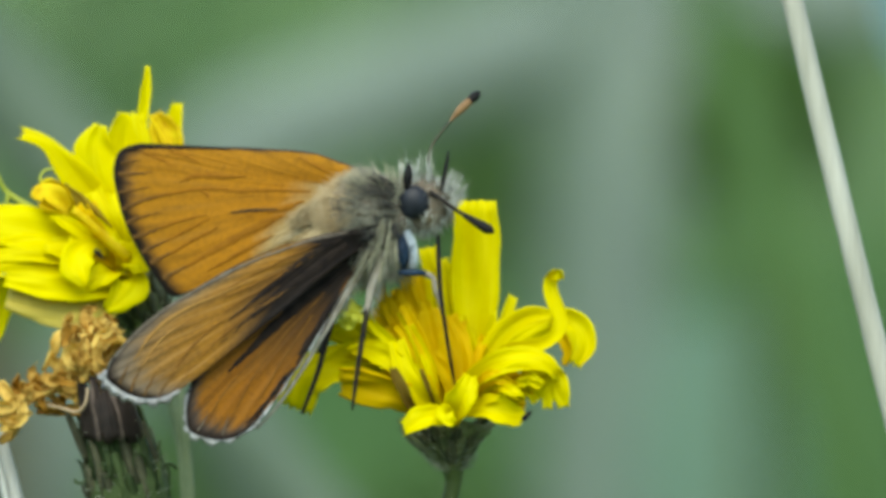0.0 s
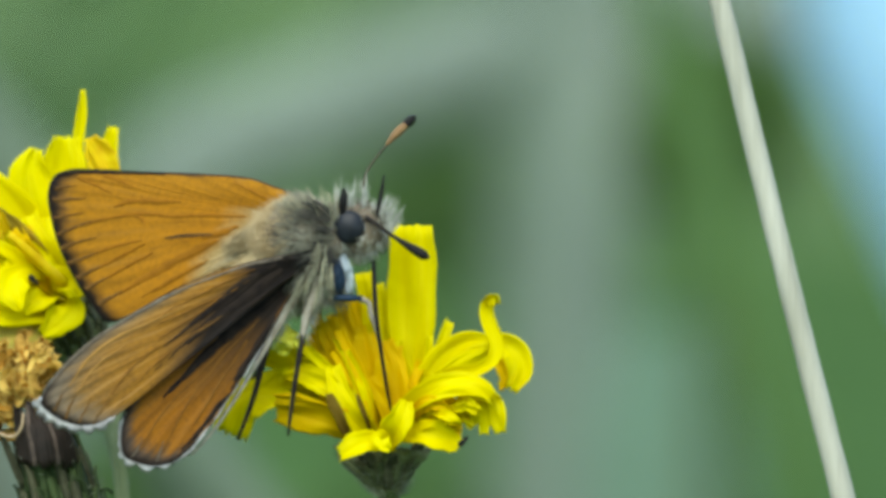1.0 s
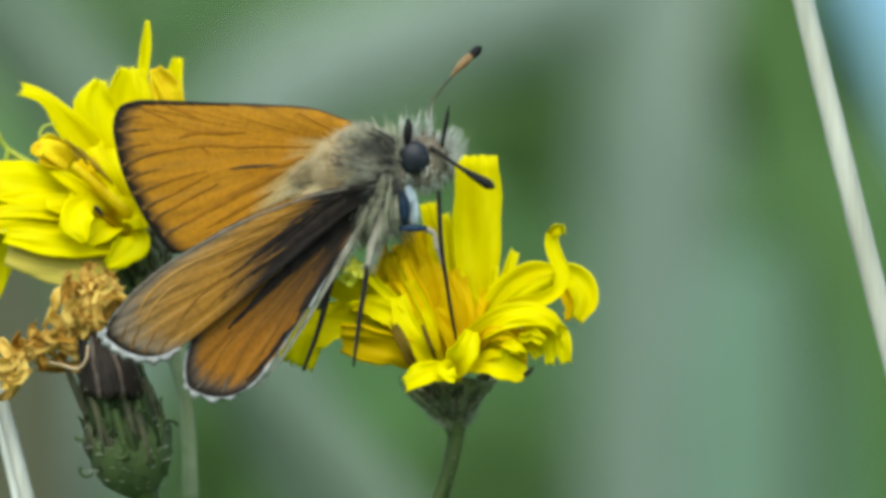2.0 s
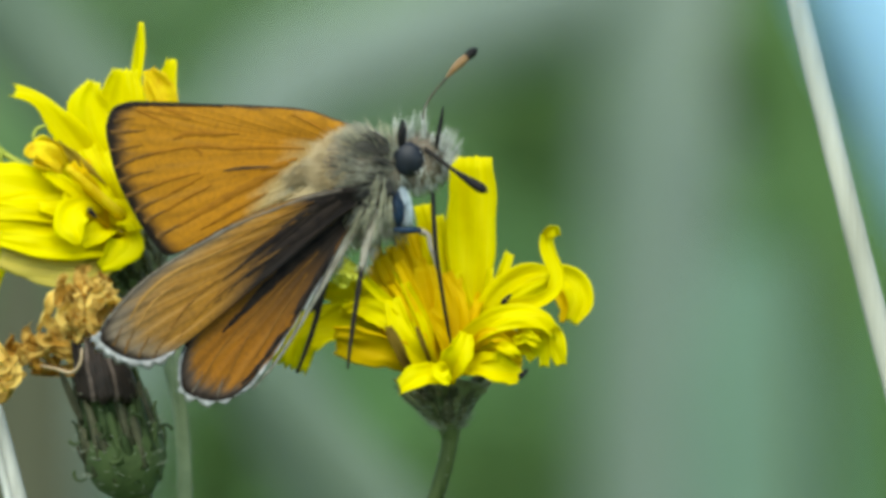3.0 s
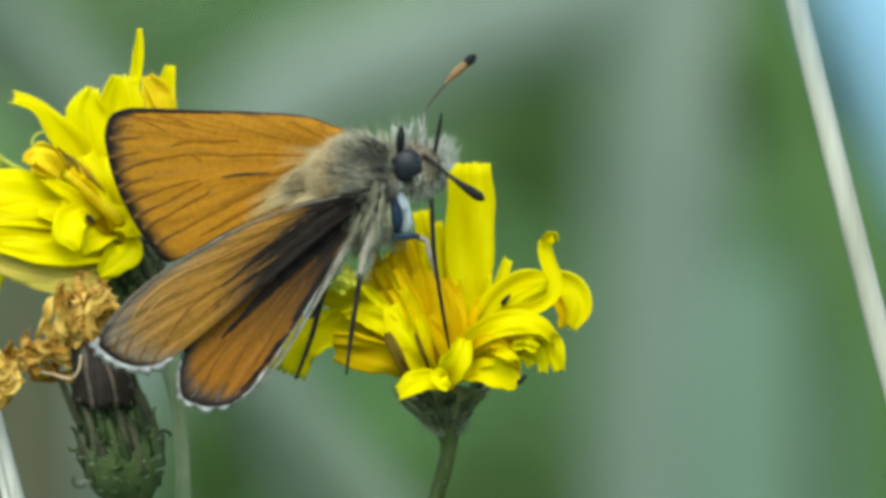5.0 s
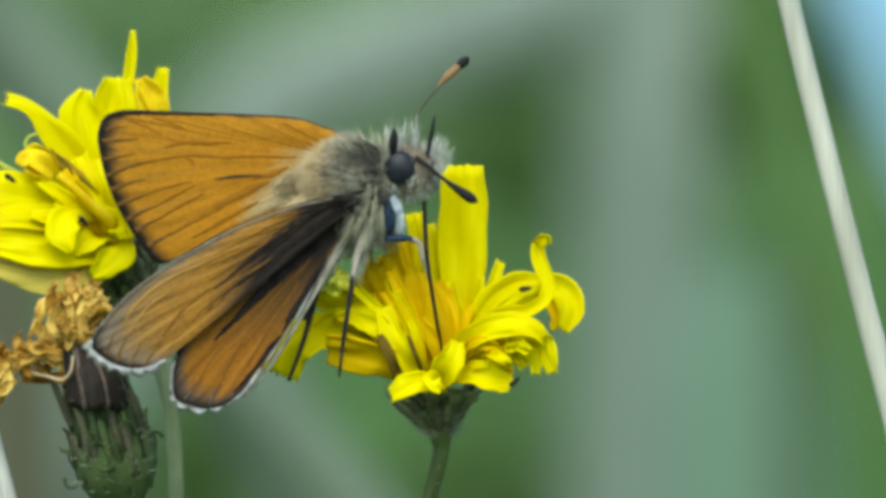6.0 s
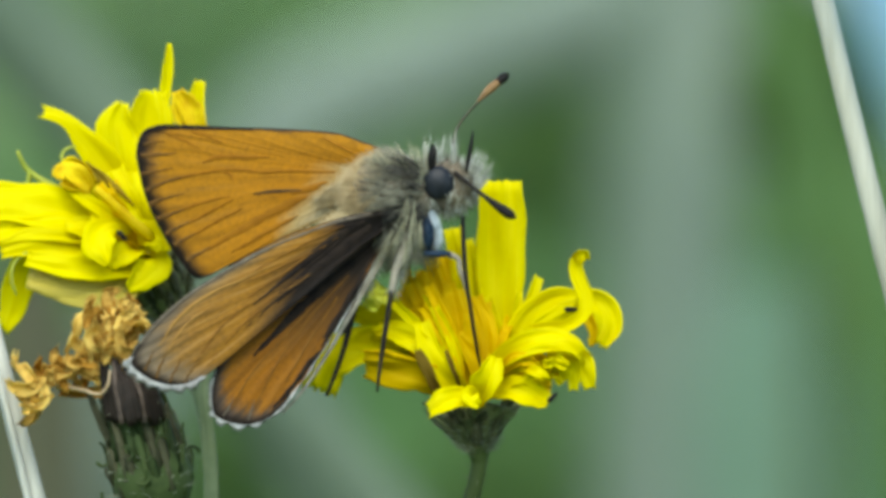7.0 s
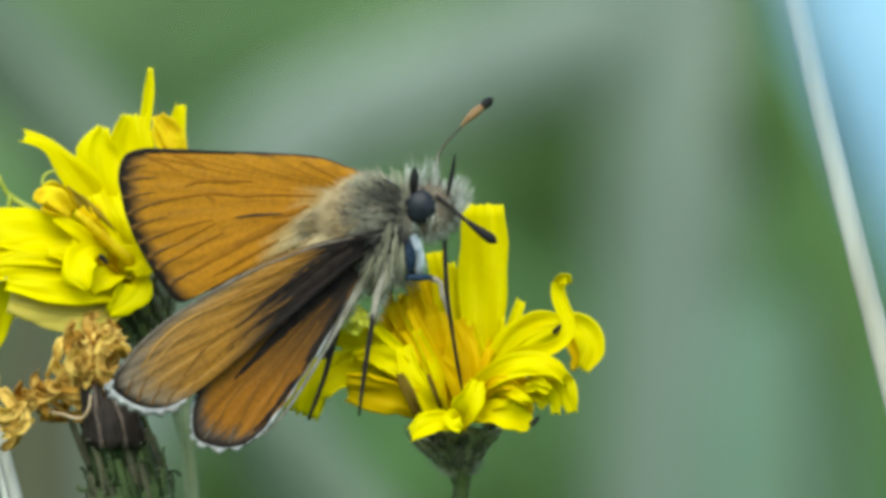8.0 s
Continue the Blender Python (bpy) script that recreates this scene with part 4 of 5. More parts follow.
SECOND = [
    ("ligule", [(252, 390, 13.4, 1.0, 0), (258, 260, 14.0, 2.1, 0), (260, 170, 14.2, 2.2, 6), (264, 118, 14.2, 1.1, 10)], FRONT, 0.15, 0.05, petal_mat),
    ("ligule", [(262, 330, 14.2, 0.9, 0), (278, 180, 14.6, 0.8, 0), (288, 105, 14.6, 0.55, 20), (292, 70, 14.6, 0.5, 20), (294, 34, 14.6, 0.22, 20)], FRONT, 0.2, 0.01, petal_mat),
    ("ligule", [(245, 390, 13.0, 1.0, 0), (225, 290, 13.4, 2.1, 0), (207, 210, 13.6, 2.3, 10), (202, 168, 13.6, 1.6, 10), (210, 140, 13.6, 0.5, 10)], FRONT, 0.12, 0.05, petal_mat),
    ("ligule", [(240, 390, 12.4, 0.9, 0), (195, 275, 12.4, 1.8, 0), (147, 208, 12.2, 1.25, 10), (105, 170, 12.0, 0.75, 30), (70, 158, 11.9, 0.85, 40)], FRONT, 0.15, 0.06, petal_mat),
    ("ligule", [(255, 390, 14.2, 0.8, 0), (305, 250, 14.6, 1.5, 0), (338, 170, 14.6, 1.2, -10), (350, 100, 14.5, 0.5, -10)], FRONT, 0.15, 0.04, petal_mat),
    ("ligule", [(255, 390, 14.0, 0.8, 0), (320, 250, 14.2, 1.2, 0), (362, 185, 14.2, 0.6, -10)], FRONT, 0.15, 0.04, petal_mat),
    ("ligule", [(240, 400, 11.2, 1.2, 0), (160, 345, 10.2, 2.0, 0), (80, 325, 9.8, 2.3, 0), (-10, 318, 9.6, 2.2, 0), (-60, 325, 9.6, 1.8, 0)], (0.0, -0.85, 0.5), 0.08, 0.05, petal_mat),
    ("ligule", [(240, 405, 11.0, 1.0, 0), (165, 375, 9.8, 1.5, 0), (90, 362, 9.2, 1.5, 0), (10, 372, 9.0, 1.2, 0), (-50, 385, 9.0, 1.0, 0)], (0.0, -0.8, 0.6), 0.12, 0.05, petal_mat),
    ("ligule", [(245, 410, 10.8, 1.1, 0), (150, 395, 9.4, 1.4, 0), (60, 390, 8.8, 1.4, 0), (-5, 404, 8.6, 0.8, 0)], (0, -1, 0.25), 0.14, 0.05, petal_mat),
    ("ligule", [(228, 366, 9.6, 0.5, 0), (192, 358, 8.6, 0.8, 0), (173, 372, 8.0, 1.3, 0), (171, 396, 7.7, 1.5, 0), (178, 414, 7.6, 1.0, 0), (183, 430, 7.6, 0.1, 0)], FRONT, 0.06, 0.02, petal_mat),
    ("ligule", [(250, 405, 10.4, 1.0, 0), (230, 402, 9.4, 1.2, 0), (208, 416, 9.0, 1.2, 0), (188, 430, 8.8, 0.6, 0)], (0, -0.8, 0.6), 0.15, 0.05, petal_mat),
    ("ligule", [(255, 425, 11.0, 1.2, 0), (190, 420, 10.0, 1.6, 0), (110, 418, 9.6, 1.8, 0), (50, 425, 9.8, 1.6, 0), (28, 470, 10.2, 1.5, 15), (18, 510, 10.4, 1.2, 20), (2, 544, 10.5, 0.6, 25)], (0, -1, 0.2), 0.12, 0.03, petal_mat),
    ("ligule", [(255, 445, 10.6, 0.9, 0), (190, 462, 9.2, 1.5, 0), (110, 462, 8.6, 1.5, 0), (45, 450, 8.7, 0.9, 0)], (0, -0.98, 0.1), 0.10, 0.03, faded_mat),
    ("ligule", [(256, 430, 10.2, 0.9, 0), (190, 436, 8.8, 1.2, 0), (110, 430, 8.2, 1.25, 0), (42, 418, 8.4, 0.7, 0)], (0, -0.9, 0.4), 0.10, 0.03, petal_mat),
    ("ligule", [(255, 445, 10.4, 0.9, 0), (200, 484, 9.0, 1.0, 0), (140, 486, 8.6, 1.0, 0), (85, 474, 8.6, 0.6, 0)], (0, -0.95, 0.2), 0.15, 0.03, faded_mat),
    ("ligule", [(255, 400, 10.2, 0.9, 0), (268, 375, 9.6, 1.4, 0), (280, 385, 9.3, 1.3, -10), (284, 405, 9.2, 0.6, -10)], FRONT, 0.15, 0.03, petal_mat),
    ("ligule", [(258, 405, 10.2, 1.0, 0), (268, 420, 9.6, 1.5, 0), (250, 448, 9.3, 1.3, -10), (222, 470, 9.2, 0.5, -20)], FRONT, 0.15, 0.03, petal_mat),
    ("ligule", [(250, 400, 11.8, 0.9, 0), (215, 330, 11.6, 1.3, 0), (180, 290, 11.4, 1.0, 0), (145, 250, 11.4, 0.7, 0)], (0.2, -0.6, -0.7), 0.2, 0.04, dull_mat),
]
SECOND += [("ligule", [(250, 405, 11.8, 0.9, 0), ((250 + tu) / 2, (405 + tv) / 2 - 8, 11.2, 1.5, 0), (tu, tv, td, 1.1, 5)], FRONT, 0.12, 0.05, petal_mat)
           for tu, tv, td in ((118, 330, 10.8), (150, 300, 11.0), (190, 262, 11.6), (226, 262, 12.4), (95, 408, 10.2), (205, 440, 10.0), (252, 300, 12.6), (165, 436, 10.0))]
for i, (nm, rows, face, cup, teeth, mt) in enumerate(SECOND):
    part(nm, ribbon(rows, face, cup=cup, teeth=teeth, seed=90 + i), mt, second)
for i in range(11):
    a = i / 10
    rows = [(248, 400, 11.4, 0.35, 0), (215 + 20 * a, 370 - 40 * a, 10.6 + 2 * a, 0.5, 0), (168 + 75 * a + rngf.uniform(-8, 8), 300 - 20 * a + rngf.uniform(-20, 25), 9.9 + 3.2 * a, 0.42, 20)]
    part("floret", ribbon(rows, FRONT, n=9, cols=6, cup=0.35, teeth=0.04, seed=120 + i), floret_mat, second)
BUDS = [
    [(156, 296, 10.2, 0.5, 0), (142, 282, 9.8, 0.9, 10), (124, 268, 9.6, 1.05, 10), (106, 264, 9.6, 0.9, 20), (98, 276, 9.5, 0.5, 20)],
    [(160, 286, 10.6, 0.4, 0), (142, 264, 10.2, 0.75, -20), (122, 250, 10.0, 0.75, -20), (104, 254, 9.9, 0.45, -10)],
    [(152, 304, 10.0, 0.4, 0), (138, 296, 9.6, 0.6, 30), (118, 290, 9.5, 0.6, 30), (102, 282, 9.5, 0.4, 20)],
    [(356, 210, 13.2, 0.4, 0), (334, 168, 13.0, 1.3, -15), (320, 140, 13.0, 1.2, -15), (308, 119, 13.0, 0.5, -10)],
    [(350, 214, 13.0, 0.3, 0), (326, 170, 12.9, 0.45, 20), (308, 136, 12.9, 0.4, 20), (300, 122, 12.9, 0.15, 10)],
]
for i, rows in enumerate(BUDS):
    part("bud_ligule", ribbon(rows, (0.1, -0.9, 0.35), n=14, cols=8, cup=0.35, teeth=0.06, crease=0.12, seed=300 + i), bud_mat, second, "rolled orange-yellow young ligule")
for i in range(6):
    tu, tv = rngf.uniform(95, 225), rngf.uniform(300, 425)
    rows = [(246, 402, 10.6, 0.6, 0), ((246 + tu) / 2 + rngf.uniform(-8, 8), (402 + tv) / 2 - rngf.uniform(0, 22), 9.6, rngf.uniform(0.7, 1.1), rngf.uniform(-30, 30)), (tu, tv, rngf.uniform(8.7, 9.6), rngf.uniform(0.4, 0.9), rngf.uniform(-50, 50))]
    part("ligule", ribbon(rows, (0, -0.85, 0.5), n=12, cols=8, cup=0.2, teeth=0.08, seed=140 + i), petal_mat if i % 3 else floret_mat, second)
part("rolled_floret", rod([(262, 378, 9.6, 0.24), (222, 345, 8.9, 0.25), (190, 315, 8.4, 0.21), (164, 292, 8.2, 0.15)], 12, 8), rolled_mat, second, "golden rolled floret")
part("style", rod([(42, 406, 8.6, 0.06), (20, 425, 8.5, 0.07), (16, 457, 8.5, 0.07), (24, 481, 8.6, 0.05)], 12, 6), style_mat, second)
part("style", rod([(128, 217, 11.0, 0.06), (109, 224, 10.8, 0.07), (104, 240, 10.7, 0.07), (112, 250, 10.8, 0.05)], 12, 6), style_mat, second)
part("style", rod([(95, 290, 11.4, 0.14), (60, 272, 11.6, 0.14), (40, 255, 11.8, 0.12), (25, 225, 11.8, 0.08)], 10, 6), style_mat, second)
part("style", rod([(48, 262, 11.6, 0.14), (42, 285, 11.6, 0.12), (5, 285, 11.6, 0.08)], 10, 6), style_mat, second)

# the withered flower head
dead = thing("withered_flower", at(*down(290, 900, 0.5, 0.02)), "withered hawkweed head, crumpled golden-brown florets over a dark green cup", "flower")
stem_of(dead, [(288, 868, 0.5, 0.75), (304, 900, 0.5, 0.42), (312, 950, 0.5, 0.38), (316, 1000, 0.5, 0.38)], green_mat, 16, 12)
involucre(dead, [(294, 878, 0.5, 0.6), (279, 842, 0.5, 1.55), (264, 792, 0.5, 1.85), (250, 735, 0.5, 1.65), (235, 680, 0.5, 1.35), (222, 630, 0.5, 1.1)], 46, olive_mat, bract_dark_mat, 13, 0.8, 0.55, 0.10, 130)
rngw = random.Random(21)
for i in range(13):
    a = i / 12
    bulge = math.sin(a * 3.14)
    low = 704 + rngw.uniform(-5, 9)
    part("floret_tube", ribbon([(190 + 92 * a, low, -0.7 - 1.05 * bulge, 0.30, 0), (186 + 88 * a, 670, -0.7 - 0.95 * bulge, rngw.uniform(0.3, 0.42), 0), (180 + 84 * a, 636, -0.6 - 0.75 * bulge, 0.32, 0), (174 + 80 * a + rngw.uniform(-6, 6), 596 + rngw.uniform(-10, 14), -0.4 - 0.5 * bulge, 0.2, 0)],
                               FRONT, n=10, cols=6, cup=-0.2, seed=200 + i), lilac_mat if i in (3, 8) else tube_dark_mat, dead)
for u, v, r, turn in ((352, 762, 15, 0.4), (346, 815, 13, 1.0), (325, 850, 12, 1.3), (190, 770, 12, 3.6), (200, 835, 12, 2.6), (300, 742, 14, 0.2), (262, 800, 15, 4.0), (232, 760, 13, 5.0)):
    d = 0.2 if u > 315 or u < 205 else -1.55
    part("bract_tip", rod([(u + r * math.cos(turn + k * 0.75) - r, v - r * math.sin(turn + k * 0.75), d, 0.085 - 0.01 * k) for k in range(6)], 14, 6), olive_mat, dead)
part("dark_bract", ribbon([(192, 745, -0.3, 0.3, 0), (172, 700, -0.4, 0.35, 0), (158, 665, -0.4, 0.3, 0), (148, 645, -0.4, 0.1, 0)], FRONT, n=10, cols=6, cup=0.2, seed=250), bract_dark_mat, dead)
CLUMPS = [((192, 524), 40, 16, 15), ((176, 564), 34, 26, 15), ((214, 560), 20, 40, 15), ((114, 612), 28, 14, 8), ((70, 630), 22, 12, 5), ((60, 664), 8, 18, 5), ((152, 604), 30, 16, 5)]
for (cu, cv), su, sv, count in CLUMPS:
    for _ in range(count):
        pu, pv, pd = cu + rngw.gauss(0, 0.45) * su, cv + rngw.gauss(0, 0.45) * sv, rngw.uniform(-1.4, 1.4)
        ang, reach = (1.8 if cu < 70 else math.atan2(pv - 655, pu - 225)) + rngw.gauss(0, 0.8), rngw.uniform(18, 40)
        du, dv = reach * math.cos(ang), reach * math.sin(ang)
        rows = [(pu - du, pv - dv, pd + rngw.uniform(-0.4, 0.4), 0.2, rngw.uniform(-60, 60)), (pu + rngw.uniform(-12, 12), pv + rngw.uniform(-12, 12), pd, rngw.uniform(0.3, 0.72), rngw.uniform(-60, 60)),
                (pu + du, pv + dv, pd + rngw.uniform(-0.5, 0.5), 0.5, rngw.uniform(-80, 80)), (pu + du * 1.2 - dv * 0.4, pv + dv * 1.2 + du * 0.4, pd + rngw.uniform(-0.6, 0.6), 0.22, rngw.uniform(-110, 110))]
        part("dry_floret", ribbon(rows, FRONT, n=14, cols=8, cup=0.4, thick=0.03, teeth=0.2, ripple=0.12, crease=0.15, seed=rngw.randrange(9999)), withered_mat, dead)
for u0, v0, u1, v1 in ((215, 640, 190, 520), (200, 645, 140, 580), (195, 650, 95, 640), (185, 655, 100, 650), (225, 635, 215, 560), (120, 600, 60, 650), (75, 640, 62, 690)):
    rows = [(u0, v0, rngw.uniform(-0.6, 0.8), 0.35, 0), ((u0 + u1) / 2 + rngw.uniform(-8, 8), (v0 + v1) / 2 + rngw.uniform(-6, 6), rngw.uniform(-1, 1), 0.45, rngw.uniform(-60, 60)), (u1, v1, rngw.uniform(-1, 1), 0.4, rngw.uniform(-90, 90))]
    part("dry_floret", ribbon(rows, FRONT, n=12, cols=6, cup=0.3, teeth=0.05, ripple=0.12, seed=rngw.randrange(9999)), withered_mat, dead)


part("dry_filament", rod([(100, 638, -0.6, 0.07), (140, 647, -0.9, 0.08), (176, 653, -1.2, 0.08), (186, 640, -1.4, 0.07), (190, 612, -1.4, 0.05)], 18, 6), filament_mat, dead, "thin pale dry filament")


# ---- the butterfly ----
skipper = thing("butterfly", at(700, 430, 0.0), "small orange skipper butterfly with dark-rimmed half-open wings, feeding on the flower", "butterfly")
SPINE = [(622, 318, 0.7, 0.6), (642, 305, 0.5, 1.15), (664, 296, 0.2, 1.6), (695, 297, 0.0, 1.85), (728, 300, -0.1, 1.55), (752, 295, -0.1, 1.2)]
ABDOMEN = [(655, 342, 0.5, 1.3), (590, 390, 0.8, 1.3), (515, 452, 1.3, 1.1), (450, 502, 1.8, 0.8), (405, 535, 2.1, 0.25)]
HEAD = [(742, 290, 0.0, 1.05), (772, 282, -0.1, 1.25), (802, 280, -0.2, 1.15), (826, 278, -0.2, 0.75), (838, 276, -0.2, 0.3)]
thorax = part("thorax", rod(SPINE, 20, 18), skin_mat, skipper)
abdomen = part("abdomen", rod(ABDOMEN, 20, 16), fur_mat, skipper)
head = part("head", rod(HEAD, 16, 16), skin_mat, skipper)
part("thorax_fur", fur(SPINE, 2000, 0.8, 0.022, (-1.9, -0.1, 0.1), seed=2, spread=0.3, span=(0.0, 0.55)), fur_sandy_mat, thorax, "tan hair combed backwards")
part("thorax_fur", fur(SPINE, 3200, 0.95, 0.021, (-1.6, -0.25, 0.0), seed=3, spread=0.5, span=(0.45, 1.0)), fur_grey_mat, thorax, "grey-brown hair")
part("thorax_fur", fur(SPINE, 320, 0.6, 0.03, (-1.6, -0.5, -0.1), seed=33, spread=0.5, span=(0.4, 0.98), sides=(0, 200)), leg_mat, thorax, "scattered dark hairs")
part("abdomen_fur", fur(ABDOMEN, 1500, 0.5, 0.024, (-1.3, -0.1, 0.0), seed=4), fur_mat, abdomen)
part("head_fur", fur(HEAD, 700, 0.45, 0.022, (-0.2, -0.05, 0.1), seed=5), fur_grey_mat, head)
part("head_fur", fur(HEAD, 260, 0.5, 0.022, (0.1, -0.05, -0.5), seed=6, span=(0.35, 0.9), sides=(0, 360)), fur_pale_mat, head, "whitish hair on the face")


def ball(u, v, d, radius, squash=(1, 1, 1)):
    bm = bmesh.new()
    bmesh.ops.create_uvsphere(bm, u_segments=28, v_segments=18, radius=radius * MM)
    c = at(u, v, d)
    for vert in bm.verts:
        vert.co = Vector((vert.co.x * squash[0], vert.co.y * squash[1], vert.co.z * squash[2])) + c
    return bm


part("eye", ball(769, 276, -1.25, 0.745, (0.96, 0.62, 1.02)), eye_mat, head, "large black compound eye")
part("eye", ball(778, 272, 0.95, 0.80, (0.97, 0.75, 1.0)), eye_mat, head, "large black compound eye")


def antenna(rows, club, tip, label):
    a = part("antenna", rod(rows, 14, 8), feeler_mat if tip else leg_mat, skipper, label)
    part("club", rod(club, 12, 10), club_mat if tip else black_mat, a)
    if tip:
        part("club_tip", rod(tip, 8, 10), black_mat, a, "black tip")
    return a


antenna_far = antenna([(795, 250, 0.5, 0.07), (801, 178, 0.8, 0.06), (820, 151, 0.9, 0.055), (838, 130, 1.0, 0.06)],
                      [(836, 132, 1.0, 0.06), (846, 120, 1.05, 0.13), (858, 108, 1.1, 0.20), (872, 95, 1.15, 0.17)],
                      [(867, 99, 1.15, 0.15), (877, 91, 1.2, 0.21), (886, 83, 1.25, 0.17), (890, 79, 1.25, 0.05)], "thin antenna with an orange-brown club")
antenna_near = antenna([(798, 258, -1.3, 0.12), (812, 268, -1.5, 0.10), (836, 288, -1.6, 0.09), (858, 304, -1.8, 0.10)],
                       [(852, 300, -1.75, 0.10), (870, 313, -1.9, 0.17), (888, 325, -2.1, 0.23), (900, 333, -2.2, 0.20), (907, 337, -2.25, 0.05)], None, "thin dark antenna with a black club")
part("eyelash_tuft", rod([(756, 254, -1.35, 0.12), (757, 234, -1.4, 0.20), (759, 217, -1.4, 0.16), (758, 206, -1.4, 0.04)], 8, 8), black_mat, head)
part("eyelash_tuft", rod([(818, 256, -1.3, 0.06), (822, 232, -1.3, 0.10), (827, 205, -1.3, 0.09), (830, 182, -1.3, 0.03)], 8, 8), black_mat, head)
rngh = random.Random(8)
bm = bmesh.new()
for u, v, lean, w, count in ((743, 190, 0, 4, 12), (768, 188, 2, 8, 22), (795, 180, 4, 5, 12), (724, 214, -8, 8, 9), (810, 216, 4, 7, 7)):
    tuft(bm, (u, 262, -0.7), (u + lean, v, -0.8), w, count, 0.024, rngh)
part("crest_hair", bm, fur_pale_mat, head, "pale upright tufts on the crown")
bm = bmesh.new()
for u, v, eu, ev in ((828, 268, 848, 226), (832, 278, 854, 246), (830, 290, 848, 268), (824, 264, 838, 216), (815, 300, 828, 316), (800, 310, 808, 342), (782, 318, 785, 346)):
    tuft(bm, (u, v, -0.6), (eu, ev, -0.8), 10, 30, 0.024, rngh)
part("face_hair", bm, fur_pale_mat, head, "white fluffy hair on the face")
bm = bmesh.new()
for u, v, eu, ev in ((735, 250, 705, 232), (728, 262, 690, 244), (700, 330, 664, 346), (712, 350, 684, 366), (722, 300, 690, 310), (735, 318, 712, 338), (700, 255, 672, 250), (742, 330, 722, 352), (730, 285, 700, 275), (712, 240, 684, 226), (705, 318, 668, 326), (725, 340, 690, 345)):
    tuft(bm, (u, v, -1.75), (eu, ev, -1.9), 8, 26, 0.022, rngh)
part("collar_hair", bm, fur_dark_mat, thorax, "dark grey strands behind the head")
bm = bmesh.new()
for u, v, eu, ev in ((742, 262, 728, 206), (728, 260, 706, 208), (712, 256, 688, 209), (694, 252, 664, 213), (676, 254, 644, 222), (718, 282, 684, 262), (690, 300, 655, 300), (735, 290, 716, 268)):
    tuft(bm, (u, v, -1.3), (eu, ev, -1.5), 14, 19, 0.021, rngh)
part("shoulder_hair", bm, fur_straw_mat, thorax, "loose straw-grey wisps over the shoulders")
bm = bmesh.new()
for u, v, eu, ev in ((718, 312, 704, 392), (726, 330, 716, 408), (704, 352, 676, 424), (690, 372, 652, 436), (736, 345, 735, 412), (712, 380, 698, 444)):
    tuft(bm, (u, v, -1.95), (eu, ev, -2.0), 9, 10, 0.020, rngh)
part("breast_hair", bm, fur_straw_mat, thorax, "pale shaggy strands down the breast")
bm = bmesh.new()
for u, v, eu, ev in ((745, 255, 738, 300), (742, 275, 742, 318), (748, 300, 765, 325)):
    tuft(bm, (u, v, -1.0), (eu, ev, -1.3), 7, 30, 0.024, rngh)
part("cheek_hair", bm, fur_pale_mat, head, "pale hair behind the eye")
part("proboscis", rod([(812, 335, -0.7, 0.10), (814, 385, -0.9, 0.11), (818, 440, -1.0, 0.10), (828, 510, -0.8, 0.09), (838, 570, -0.4, 0.08), (844, 602, 0.0, 0.05)], 20, 8), black_mat, head, "thin dark proboscis dipped into the florets")
bm = tube(bmesh.new(), [(760, 330, -0.9, 0.13), (767, 352, -1.05, 0.19), (769, 378, -1.1, 0.17), (766, 394, -1.05, 0.08)], 10, 10)
for k in range(5):
    tuft(bm, (756 + 2 * k, 328 + 10 * k, -1.05), (762 + 2 * k, 362 + 10 * k, -1.25), 7, 34, 0.032, rngh)
part("palp", bm, white_mat, head, "white-scaled palp")
bm = tube(bmesh.new(), [(743, 335, -1.3, 0.12), (747, 355, -1.45, 0.29), (750, 380, -1.45, 0.28), (752, 396, -1.4, 0.10)], 10, 10)
for k in range(4):
    tuft(bm, (743 + 2 * k, 336 + 10 * k, -1.5), (747 + 2 * k, 366 + 9 * k, -1.7), 6, 26, 0.030, rngh)
part("palp", bm, slate_mat, head, "slate-blue palp")


def leg(thigh, shin, upper=thigh_mat, lower=leg_mat):
    lg = part("leg", rod(thigh, 12, 10, 0.1, random.Random(2)), upper, skipper, "slender leg, pale above and dark below")
    part("shin", rod(shin, 16, 8), lower, lg, "thin dark shin and foot")
    return lg


leg([(742, 402, -1.5, 0.12), (765, 402, -1.6, 0.16), (790, 402, -1.4, 0.12)], [(788, 404, -1.0, 0.15), (803, 410, -1.0, 0.12), (808, 432, -1.0, 0.10), (816, 455, -0.9, 0.08), (822, 480, -0.8, 0.06)], slate_mat, thigh_mat)
leg([(716, 365, -1.4, 0.24), (702, 405, -1.7, 0.23), (692, 438, -1.8, 0.18), (685, 475, -1.9, 0.12)], [(686, 468, -1.9, 0.12), (682, 495, -1.9, 0.12), (672, 560, -1.8, 0.11), (664, 620, -1.6, 0.08), (661, 648, -1.5, 0.05)])
leg([(690, 360, -1.3, 0.24), (665, 405, -1.2, 0.23), (640, 450, -1.0, 0.18), (628, 478, -0.95, 0.13)], [(630, 472, -0.95, 0.13), (620, 500, -0.9, 0.15), (602, 570, -0.8, 0.12), (585, 620, -0.6, 0.10), (571, 655, -0.4, 0.07)])
leg([(680, 370, 0.6, 0.25), (650, 430, 0.6, 0.22), (615, 490, 0.4, 0.15)], [(615, 488, 0.4, 0.12), (606, 515, 0.4, 0.12), (606, 535, 0.4, 0.11), (596, 548, 0.4, 0.05)])
bm = bmesh.new()
